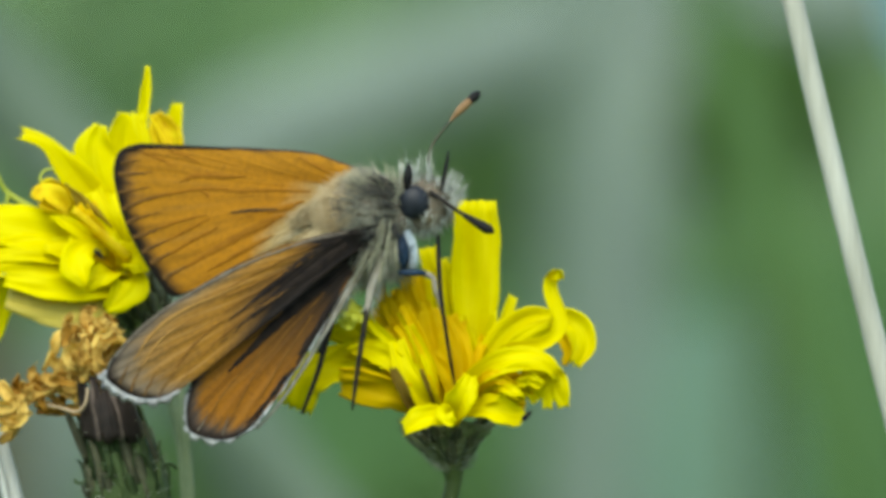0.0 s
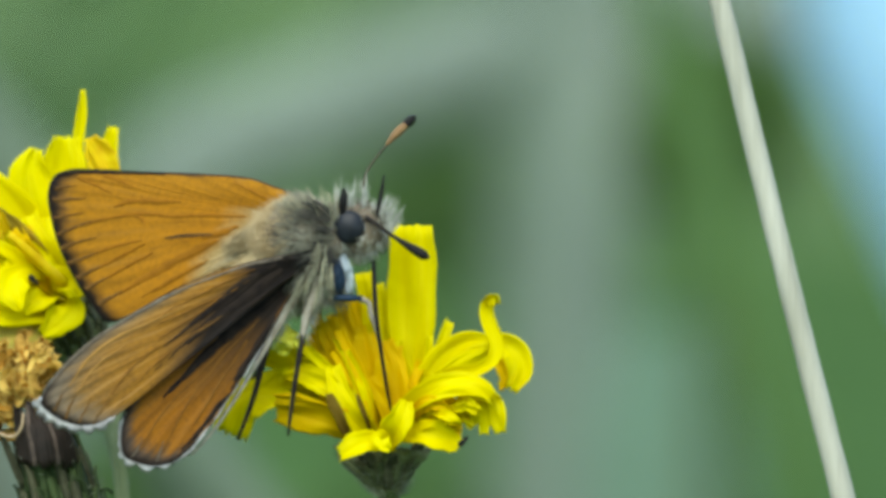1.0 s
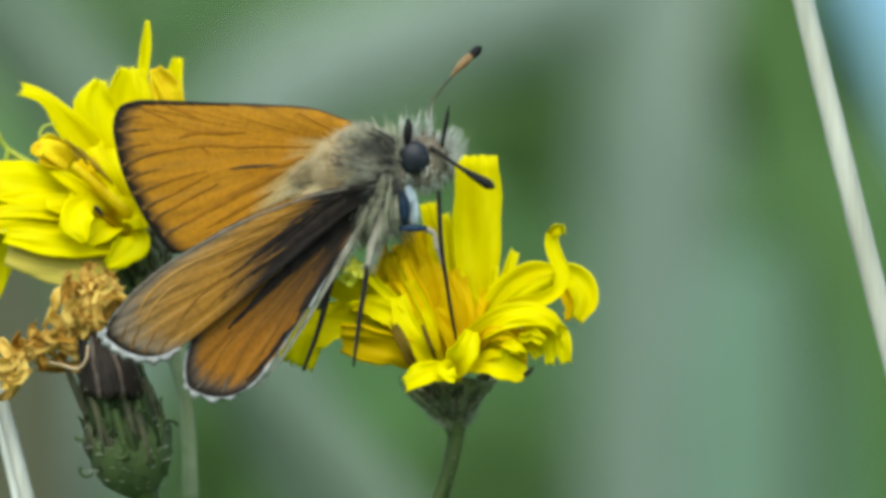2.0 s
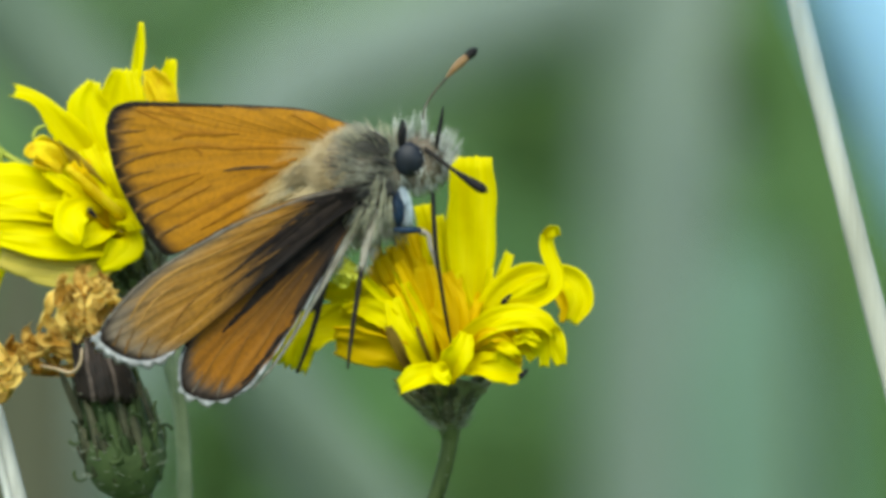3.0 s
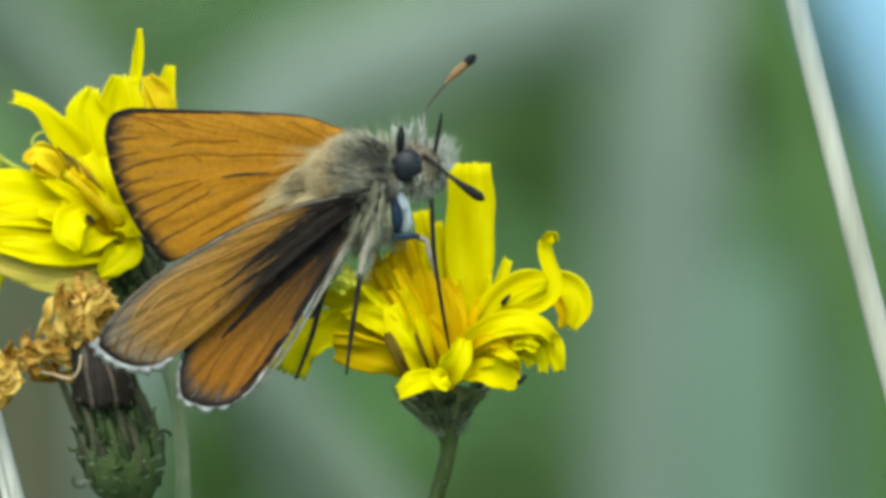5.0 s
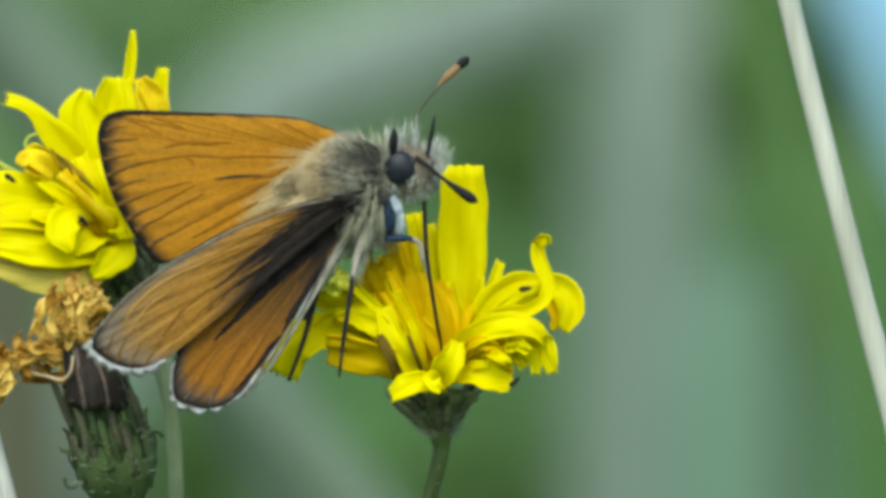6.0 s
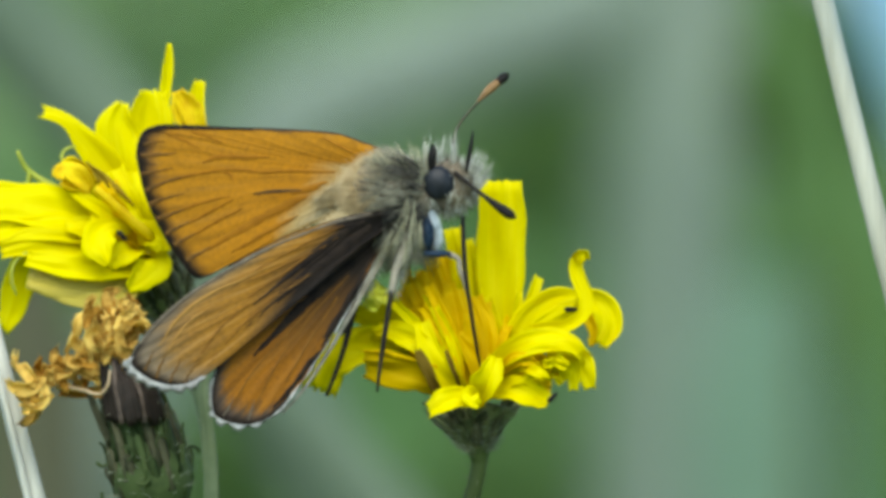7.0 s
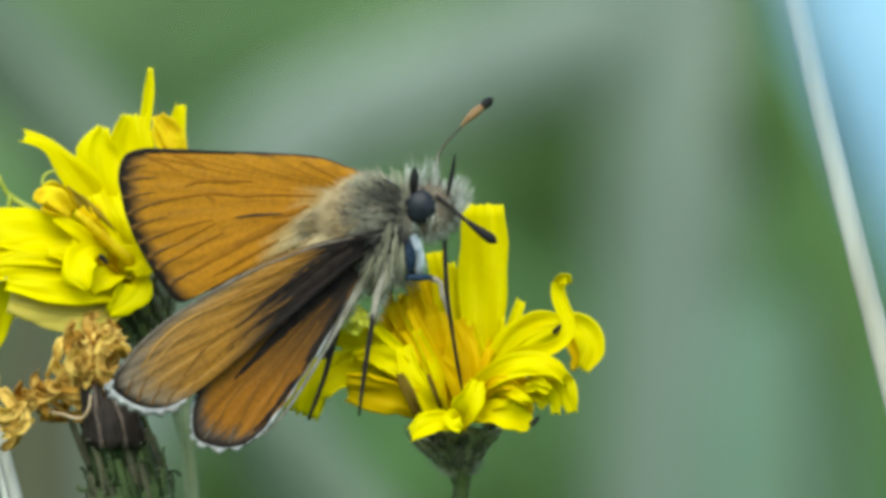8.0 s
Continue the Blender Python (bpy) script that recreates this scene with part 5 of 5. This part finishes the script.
for u0, v0, u1, v1, d in ((716, 365, 686, 470, -1.6), (690, 360, 632, 472, -1.15)):
    for _ in range(150):
        f = rngh.random()
        out = Vector((rngh.uniform(-1, 1), rngh.uniform(-1, 0.5), -0.8))
        hair(bm, at(u0 + (u1 - u0) * f, v0 + (v1 - v0) * f, d) + out.normalized() * 0.16 * MM, out, rngh.uniform(0.25, 0.6) * MM, 0.022 * MM, 0.2, rngh)
part("leg_hair", bm, fur_pale_mat, thorax, "pale shaggy hair on the thighs")
part("breast_fur", fur([(690, 335, -0.4, 1.2), (710, 380, -0.6, 1.1), (725, 410, -0.6, 0.6)], 900, 0.9, 0.024, (0.0, -0.3, -1.4), seed=15), fur_grey_mat, thorax, "shaggy grey hair under the breast")


def wing(name, root, outline, plane, material, veins, label, camber=0.25, closed=160, fringe=None, streaks=()):
    """A wing in its plane. outline: rows of (u, v) round the margin from the leading edge to the trailing edge; plane:
    depth at the root and its
    slopes per view unit. fringe: (from, to, length in mm, hairs, material, beads, depth of the beads) of the scales
    that stand over the margin.
    streaks: (material, rows of (u, v, width in mm)) of the raised veins and scale streaks, each a part."""
    ring = spline(outline, closed)
    steps = 22
    ring = np.array(ring)
    aim = np.arctan2(ring[:, 1] - root[1], ring[:, 0] - root[0])
    reach = np.hypot(ring[:, 1] - root[1], ring[:, 0] - root[0])

    def depth(u, v, x, y):
        d = plane[0] + plane[1] * (u - root[0]) + plane[2] * (v - root[1])
        return d - camber * math.sin(y * math.pi * 0.8) + 0.012 * y * math.cos(2 * math.pi * veins * x)

    def on_wing(u, v):
        off = np.abs((aim - math.atan2(v - root[1], u - root[0]) + math.pi) % (2 * math.pi) - math.pi)
        i = int(np.argmin(off))
        return depth(u, v, i / (closed - 1), min(math.hypot(u - root[0], v - root[1]) / reach[i], 1.0))

    bm = bmesh.new()
    uvl = bm.loops.layers.uv.new("UVMap")
    where, sheets = {}, []
    for off in (0.0, 0.05):
        sheet = []
        for i, e in enumerate(ring):
            x = i / (closed - 1)
            row = []
            for j in range(1, steps + 1):
                y = j / steps
                u, v = root[0] + (e[0] - root[0]) * y, root[1] + (e[1] - root[1]) * y
                vert = bm.verts.new(at(u, v, depth(u, v, x, y) + off))
                where[vert] = (x, y)
                row.append(vert)
            sheet.append(row)
        sheets.append(sheet)
    faces = []
    for sheet in sheets:
        for a, b in zip(sheet, sheet[1:]):
            for j in range(steps - 1):
                faces.append(bm.faces.new((a[j], a[j + 1], b[j + 1], b[j])))
    f, g = sheets
    for i in range(closed - 1):
        faces.append(bm.faces.new((f[i][-1], f[i + 1][-1], g[i + 1][-1], g[i][-1])))
        faces.append(bm.faces.new((f[i][0], f[i + 1][0], g[i + 1][0], g[i][0])))
    for i in (0, closed - 1):
        for j in range(steps - 1):
            faces.append(bm.faces.new((f[i][j], f[i][j + 1], g[i][j + 1], g[i][j])))
    for fc in faces:
        for lp in fc.loops:
            lp[uvl].uv = where[lp.vert]
    w = part(name, bm, material, skipper, label)
    rng = random.Random(len(outline) * 7 + veins)
    for mt, rows in streaks:
        bm = bmesh.new()
        line = spline(rows, 26)
        last = None
        for i, r in enumerate(line):
            t = np.array(line[min(i + 1, 25)][:2]) - np.array(line[max(i - 1, 0)][:2])
            nrm = np.array((-t[1], t[0])) / max(np.linalg.norm(t), 1e-6)
            half = max(r[2], 0.01) * 20 * (1 + 0.5 * noise.noise(Vector((i * 0.55, rows[0][0], rows[0][1]))))
            c = np.array(r[:2]) + nrm * 1.6 * noise.noise(Vector((i * 0.3, rows[0][1], 3.3)))
            row = []
            for side, lift in ((-1, 0.0), (-0.55, -0.05), (0.55, -0.05), (1, 0.0)):
                q = c + nrm * half * side
                row.append(bm.verts.new(at(q[0], q[1], on_wing(q[0], q[1]) + lift)))
            if last:
                for k in range(3):
                    bm.faces.new((last[k], last[k + 1], row[k + 1], row[k]))
            last = row
        part("vein", bm, mt, w)
    for lo, hi, length, count, mt, beads, bead_depth in fringe or ():
        bm = bmesh.new()
        for _ in range(count):
            x = rng.uniform(lo, hi)
            i = min(int(x * (closed - 1)), closed - 2)
            e = ring[i] + (ring[i + 1] - ring[i]) * (x * (closed - 1) - i)
            t = ring[i + 1] - ring[i]
            t = t / np.linalg.norm(t)
            nrm = np.array((t[1], -t[0]))
            if np.dot(nrm, e - np.array(root)) < 0:
                nrm = -nrm
            d = depth(e[0], e[1], x, 1.0)
            p0 = at(*(e - nrm * 4), d - 0.01)
            q = nrm + np.array((rng.gauss(0, 0.25), rng.gauss(0, 0.25)))
            p1 = at(*(e + q * 10), d + rng.gauss(0, 0.05))
            lump = 1 - bead_depth * (0.5 - 0.5 * math.cos(2 * math.pi * (beads * x + 0.3 * noise.noise(Vector((x * 9, veins, 0.3))))))
            fade = min(1.0, (x - lo) / 0.03, (hi - x) / 0.03)
            hair(bm, p0, p1 - p0, length * MM * rng.uniform(0.6, 1.0) * lump * (0.3 + 0.7 * fade), 0.034 * MM, 0, rng)
        part("fringe", bm, mt, w)
    return w


root_dark = mottled("root_black", (0.010, 0.008, 0.008), (0.030, 0.022, 0.017), 0.0006, 0.75, 0.3, gloss=0.05)
vein_dark = mottled("vein_black", (0.07, 0.040, 0.016), (0.19, 0.092, 0.022), 0.0005, 0.7, 0.3, gloss=0.1)
vein_brown = mottled("vein_brown", (0.22, 0.088, 0.008), (0.34, 0.14, 0.011), 0.0005, 0.7, 0.3, gloss=0.1)
vein_umber = mottled("vein_umber", (0.13, 0.060, 0.013), (0.23, 0.105, 0.018), 0.0005, 0.7, 0.3, gloss=0.1)
vein_pale = mottled("vein_pale", (0.30, 0.158, 0.036), (0.36, 0.20, 0.058), 0.0005, 0.7, 0.3, gloss=0.1)
vein_grey = mottled("vein_grey", (0.085, 0.07, 0.055), (0.19, 0.155, 0.115), 0.0004, 0.75, 0.3, gloss=0.1)
FAR_STREAKS = [
    (vein_dark, [(240, 229, 0.18), (262, 228, 0.18), (282, 227, 0.11), (304, 225, 0.03)]),
    (vein_dark, [(246, 210, 0.16), (262, 206, 0.10), (285, 203, 0.02)]),
    (vein_dark, [(240, 262, 0.16), (262, 258, 0.11), (298, 251, 0.03)]),
    (vein_dark, [(248, 292, 0.18), (272, 282, 0.14), (305, 269, 0.10), (330, 263, 0.05)]),
    (vein_brown, [(300, 271, 0.12), (350, 259, 0.14), (400, 254, 0.16), (460, 257, 0.16), (520, 256, 0.14), (585, 257, 0.07)]),
    (vein_brown, [(384, 256, 0.12), (398, 262, 0.14), (406, 274, 0.04)]),
    (vein_brown, [(350, 241, 0.07), (372, 233, 0.23), (420, 232, 0.23), (470, 232, 0.07)]),
    (vein_dark, [(255, 316, 0.21), (280, 306, 0.11), (318, 296, 0.03)]),
    (vein_dark, [(268, 342, 0.21), (292, 334, 0.14), (322, 322, 0.07)]),
    (vein_brown, [(315, 325, 0.09), (345, 313, 0.14), (400, 300, 0.06)]),
    (vein_dark, [(284, 368, 0.23), (305, 358, 0.14), (332, 345, 0.08)]),
    (vein_brown, [(325, 348, 0.12), (360, 330, 0.14), (405, 306, 0.06)]),
    (vein_dark, [(300, 388, 0.23), (318, 378, 0.14), (340, 366, 0.07)]),
    (vein_brown, [(335, 369, 0.12), (375, 345, 0.14), (420, 322, 0.06)]),
    (vein_dark, [(322, 415, 0.23), (342, 404, 0.15), (366, 391, 0.08)]),
    (vein_brown, [(358, 395, 0.14), (410, 366, 0.29), (465, 334, 0.38), (512, 311, 0.32), (540, 298, 0.06)]),
    (vein_brown, [(400, 402, 0.06), (440, 378, 0.17), (490, 350, 0.17), (520, 335, 0.04)]),
    (vein_brown, [(505, 296, 0.07), (540, 288, 0.32), (572, 274, 0.09)]),
    (root_dark, [(248, 186, 0.16), (285, 179, 0.24), (330, 179, 0.18), (380, 181, 0.13), (440, 182, 0.07)]),
    (vein_brown, [(330, 186, 0.09), (352, 192, 0.14), (385, 205, 0.04)]),
    (vein_brown, [(285, 190, 0.09), (312, 200, 0.12), (345, 216, 0.04)]),
    (vein_brown, [(560, 196, 0.06), (590, 210, 0.14), (625, 228, 0.06)]),
]
far_fore = wing("forewing", (668, 262), [(668, 214), (645, 207), (600, 191), (500, 181), (400, 178), (310, 174), (270, 175), (244, 186), (233, 212), (238, 262), (252, 312), (276, 362), (306, 410), (340, 447), (390, 428), (470, 390), (560, 345), (640, 312)],
                (0.9, -0.0185, -0.002), wing_far_mat, 17, "forewing, bright orange with black veins and a dark rim", 0.35, fringe=[(0.42, 0.76, 0.13, 500, fur_dark_mat, 30, 0.6)], streaks=FAR_STREAKS)
part("scent_brand", ribbon([(440, 297, 4.0, 0.06, 0), (470, 293, 3.4, 0.16, 0), (500, 291, 2.8, 0.14, 0), (526, 290, 2.4, 0.05, 0)], FRONT, n=8, cols=4, cup=0, teeth=0, thick=0.03), brand_mat, far_fore, "short black scent streak")
bm = bmesh.new()
for _ in range(1300):
    f = rngh.random() ** 1.5
    u = 672 - 100 * f
    v = 262 + 44 * f + rngh.uniform(-40, 30) * (1 - 0.7 * f)
    d = 0.9 - 0.0185 * (u - 668) - 0.002 * (v - 262) - 0.35
    hair(bm, at(u, v, d - 0.03), Vector((-1, -0.06 + rngh.gauss(0, 0.06), -0.38 + rngh.gauss(0, 0.16))), rngh.uniform(0.5, 1.1) * MM, 0.022 * MM, 0.04, rngh)
part("basal_hair", bm, fur_sandy_mat, far_fore, "long tan hairs over the wing's root")
HIND_STREAKS = [
    (vein_umber, [(610, 440, 0.05), (550, 505, 0.08), (480, 600, 0.07), (440, 680, 0.05)]),
    (vein_umber, [(590, 480, 0.05), (540, 555, 0.10), (496, 630, 0.05)]),
    (vein_umber, [(560, 480, 0.05), (490, 555, 0.08), (425, 630, 0.07), (400, 680, 0.05)]),
    (root_dark, [(655, 385, 0.25), (600, 428, 0.52), (545, 478, 0.50), (490, 532, 0.34), (440, 584, 0.10)]),
    (root_dark, [(662, 395, 0.20), (622, 462, 0.28), (582, 532, 0.32), (542, 594, 0.28), (508, 640, 0.22), (474, 676, 0.10)]),
    (root_dark, [(365, 664, 0.05), (374, 687, 0.13), (400, 699, 0.17), (440, 702, 0.18), (478, 682, 0.16), (504, 652, 0.08)]),
    (vein_grey, [(385, 690, 0.06), (396, 676, 0.08), (404, 655, 0.02)]),
    (vein_grey, [(430, 698, 0.06), (436, 680, 0.08), (442, 660, 0.02)]),
]
near_hind = wing("hindwing", (690, 352), [(668, 362), (560, 428), (470, 502), (395, 570), (367, 620), (361, 658), (368, 691), (395, 705), (439, 708), (483, 685), (520, 640), (560, 580), (600, 510), (640, 432), (676, 384)],
                 (-1.15, 0.0062, -0.003), wing_hind_mat, 15, "hindwing, deep orange with broad dark edges", 0.15,
                 fringe=[(0.27, 0.40, 0.20, 160, fringe_mat, 16, 0.4), (0.40, 0.60, 0.40, 520, fringe_mat, 17, 0.85), (0.60, 0.88, 0.22, 520, fringe_mat, 20, 0.4)], streaks=HIND_STREAKS)
part("inner_margin", ribbon([(676, 386, -1.25, 0.60, 0), (648, 438, -1.55, 0.40, 0), (609, 514, -1.95, 0.22, 0), (567, 586, -2.35, 0.15, 0), (526, 647, -2.75, 0.12, 0), (492, 685, -3.0, 0.10, 0)], FRONT, n=20, cols=6, cup=-0.2, teeth=0.0, thick=0.06), thigh_mat, near_hind, "pale folded inner margin")
NEAR_STREAKS = [
    (vein_grey, [(650, 330, 0.10), (600, 341, 0.13), (540, 362, 0.12), (480, 386, 0.12), (420, 416, 0.14), (360, 452, 0.14), (310, 486, 0.14), (268, 524, 0.14), (238, 560, 0.10)]),
    (vein_pale, [(480, 420, 0.03), (400, 456, 0.11), (340, 486, 0.15), (300, 522, 0.13), (272, 566, 0.04)]),
    (vein_pale, [(370, 490, 0.03), (318, 530, 0.11), (284, 578, 0.04)]),
    (root_dark, [(640, 345, 0.22), (580, 378, 0.37), (528, 420, 0.29), (480, 460, 0.15), (440, 492, 0.04)]),
    (root_dark, [(650, 354, 0.33), (590, 398, 0.46), (530, 444, 0.36), (480, 486, 0.22), (425, 534, 0.06)]),
    (root_dark, [(625, 348, 0.10), (575, 378, 0.14), (530, 412, 0.09), (492, 444, 0.02)]),
    (root_dark, [(600, 372, 0.10), (545, 420, 0.12), (498, 462, 0.07), (462, 490, 0.02)]),
    (vein_umber, [(590, 372, 0.04), (540, 404, 0.10), (480, 446, 0.08), (430, 478, 0.02)]),
    (vein_umber, [(600, 352, 0.04), (545, 378, 0.08), (490, 406, 0.06), (440, 432, 0.02)]),
    (vein_umber, [(530, 440, 0.05), (470, 484, 0.12), (410, 540, 0.10), (365, 590, 0.02)]),
    (vein_dark, [(560, 425, 0.07), (505, 462, 0.13), (455, 500, 0.07), (430, 518, 0.03)]),
    (vein_umber, [(470, 480, 0.05), (420, 528, 0.13), (370, 585, 0.10), (345, 615, 0.03)]),
    (vein_umber, [(430, 490, 0.03), (375, 540, 0.10), (335, 595, 0.05)]),
    (vein_umber, [(560, 392, 0.03), (490, 424, 0.10), (430, 452, 0.03)]),
    (vein_dark, [(246, 608, 0.09), (252, 594, 0.11), (262, 572, 0.02)]),
    (vein_dark, [(266, 622, 0.09), (272, 604, 0.11), (284, 578, 0.02)]),
    (vein_dark, [(290, 630, 0.09), (298, 612, 0.11), (312, 584, 0.02)]),
    (vein_dark, [(316, 632, 0.07), (326, 612, 0.09), (344, 590, 0.02)]),
]
near_fore = wing("forewing", (700, 340), [(682, 322), (610, 334), (530, 358), (455, 391), (385, 432), (305, 486), (250, 538), (222, 578), (218, 598), (234, 615), (264, 632), (304, 638), (334, 630), (370, 606), (430, 552), (490, 500), (560, 436), (650, 376)],
                 (-1.55, 0.0066, -0.003), wing_near_mat, 19, "forewing, dusky orange with a greyish tip and white fringe", 0.30,
                 fringe=[(0.03, 0.42, 0.09, 420, fur_grey_mat, 40, 0.5), (0.43, 0.74, 0.46, 1200, fringe_mat, 26, 0.4)], streaks=NEAR_STREAKS)

# ---- tiny beetles on the flowers ----
def beetle(place, size, turn, label):
    """A pollen beetle with its head towards x: two wing cases, a shield, a head, six legs and feelers."""
    g = thing("beetle", place, label, "beetle", "tiny beetles on the flowers")
    s = size * MM
    rot = Matrix.Rotation(radians(turn), 3, "Y")

    def lump(name, c, r, mat=black_mat):
        b = bmesh.new()
        bmesh.ops.create_uvsphere(b, u_segments=12, v_segments=8, radius=1.0)
        for vert in b.verts:
            q = Vector((vert.co.x * r[0] + c[0], vert.co.y * r[1] + c[1], vert.co.z * r[2] + c[2])) * s
            vert.co = rot @ q + Vector(place)
        return part(name, b, mat, g)

    lump("wing_case", (-0.12, -0.10, 0.0), (0.34, 0.14, 0.20))
    lump("wing_case", (-0.12, 0.10, 0.0), (0.34, 0.14, 0.20))
    lump("shield", (0.24, 0.0, 0.0), (0.14, 0.19, 0.17))
    lump("head", (0.40, 0.0, -0.02), (0.10, 0.12, 0.11))
    for k in range(6):
        x, y = (0.2, 0.0, -0.22)[k % 3], -0.2 if k < 3 else 0.2
        lump("leg", (x, y * 1.2, -0.18), (0.03, 0.10, 0.10))
    for y in (-0.07, 0.07):
        lump("feeler", (0.54, y, 0.03), (0.09, 0.02, 0.02))
    return g


beetle(at(972, 657, -3.1), 0.62, -45, "tiny shiny black beetle clinging under a yellow ligule")
crawler = beetle(at(944, 516, 0.1), 0.62, -50, "tiny dark beetle crawling over the yellow ligules")


# beetle shape added to stand for a dark notch between the florets
beetle(at(207, 371, 8.2), 0.62, 48, "beetle-shaped dark mark for a notch between yellow florets")
wanderer = beetle(at(77, 295, 9.2), 0.65, 35, "tiny slim dark beetle crawling on a broad yellow ligule")


def sway(ob, rows):
    """The air moves a plant by fortieths of a millimetre: seconds, to the right, down."""
    place = ORIGIN[ob.name]
    walk(ob, [(t, Matrix.Translation(place + Vector((du, 0, -dv)) * (MM / 40))) for t, du, dv in rows])


def motions():
    """Two beetles crawl about the ligules; the feelers and the near wings shift a little; the plants sway."""
    walk(crawler, [(t, Matrix.Translation(at(u, v, d)) @ Matrix.Rotation(radians(a), 4, "Y")) for t, u, v, d, a in (
        (0.0, 930, 570, 0.9, 20), (2.2, 930, 566, 0.9, 20), (3.3, 944, 516, 0.1, 0), (5.5, 943, 515, 0.1, 0), (5.8, 972, 498, 0.4, 25), (6.0, 991, 491, 0.5, 40), (7.0, 1004, 500, 0.5, 50), (7.6, 1010, 496, 0.5, 25), (8.0, 1013, 493, 0.5, 5))])
    walk(wanderer, [(t, Matrix.Translation(at(u, v, d)) @ Matrix.Rotation(radians(a), 4, "Y")) for t, u, v, d, a in (
        (0.0, 20, 300, 11.5, 0), (5.3, 45, 296, 11.5, 0), (5.7, 62, 288, 9.6, 0), (6.0, 77, 295, 8.9, 0), (6.5, 109, 314, 8.7, 0), (6.8, 128, 322, 9.4, 0), (7.1, 142, 318, 11.0, -10), (8.0, 158, 312, 11.0, -20))])
    # shifted by how much of its blue shows in the camera's view
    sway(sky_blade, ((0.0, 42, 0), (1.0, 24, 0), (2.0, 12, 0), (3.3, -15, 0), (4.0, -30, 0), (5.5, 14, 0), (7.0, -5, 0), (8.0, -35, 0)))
    sway(leaning_stalk, ((0.0, 7, 0), (0.5, 8, 0), (1.0, 0, 0), (1.5, -1, 0), (1.8, 3, 0), (2.0, 3, 0), (3.3, 0, 0), (4.0, 0, 0), (5.5, 6, 0), (6.0, 5, 0), (6.5, -2, 0), (7.0, 4, 0), (7.5, 9, 0), (8.0, -2, 0)))
    sway(split_stalk, ((0.0, 0, 0), (6.0, 0, 0), (6.5, -5, 0), (7.0, -9, 0), (7.5, -9, 0), (8.0, -6, 0)))
    sway(second, ((0.0, -2, 1), (0.5, -2, 1), (1.0, 0, -1), (2.0, -1, -1), (3.3, 0, 0), (4.0, -1, 1), (5.5, 0, -2), (6.0, 0, -1.5), (6.5, -4, -1), (7.0, -4, -4), (7.5, -3, -9), (8.0, -6, -3)))
    sway(dead, ((0.0, -3, 0), (1.0, -1, -3), (2.0, -2, -2), (3.3, 0, 1), (4.0, 0, 2), (5.5, -1, -1), (6.0, -2, -1), (6.5, -2, 1), (7.0, -4, -1), (7.5, -6, -7), (8.0, -6, 0)))
    for ob, root, rows in ((near_fore, at(700, 340, -1.55), ((0.0, 0.5), (1.0, 0.4), (2.2, 0.45), (3.3, 0.0), (5.5, 0.15), (6.5, 0.0), (7.0, -0.4), (7.5, -0.8), (8.0, -0.3))),
                           (near_hind, at(690, 352, -1.15), ((0.0, 0.4), (1.0, 0.55), (2.2, 0.55), (3.3, 0.0), (5.5, 0.1), (6.5, 0.0), (7.0, -0.3), (7.5, -0.35), (8.0, 0.0))),
                           (antenna_far, at(795, 250, 0.5), ((0.0, -1.4), (1.5, -1.4), (2.2, -0.5), (3.5, 0.0), (5.5, 0.4), (7.0, 0.9), (8.0, 2.3))),
                           (antenna_near, at(798, 258, -1.3), ((0.0, -4.2), (1.5, -3.2), (2.2, -4.0), (3.5, 0.0), (5.5, 0.3), (7.0, 0.6), (8.0, 1.4)))):
        r = root - ORIGIN[ob.name]
        walk(ob, [(t, Matrix.Translation(r) @ Matrix.Rotation(radians(a), 4, "Y") @ Matrix.Translation(-r)) for t, a in rows])


motions()
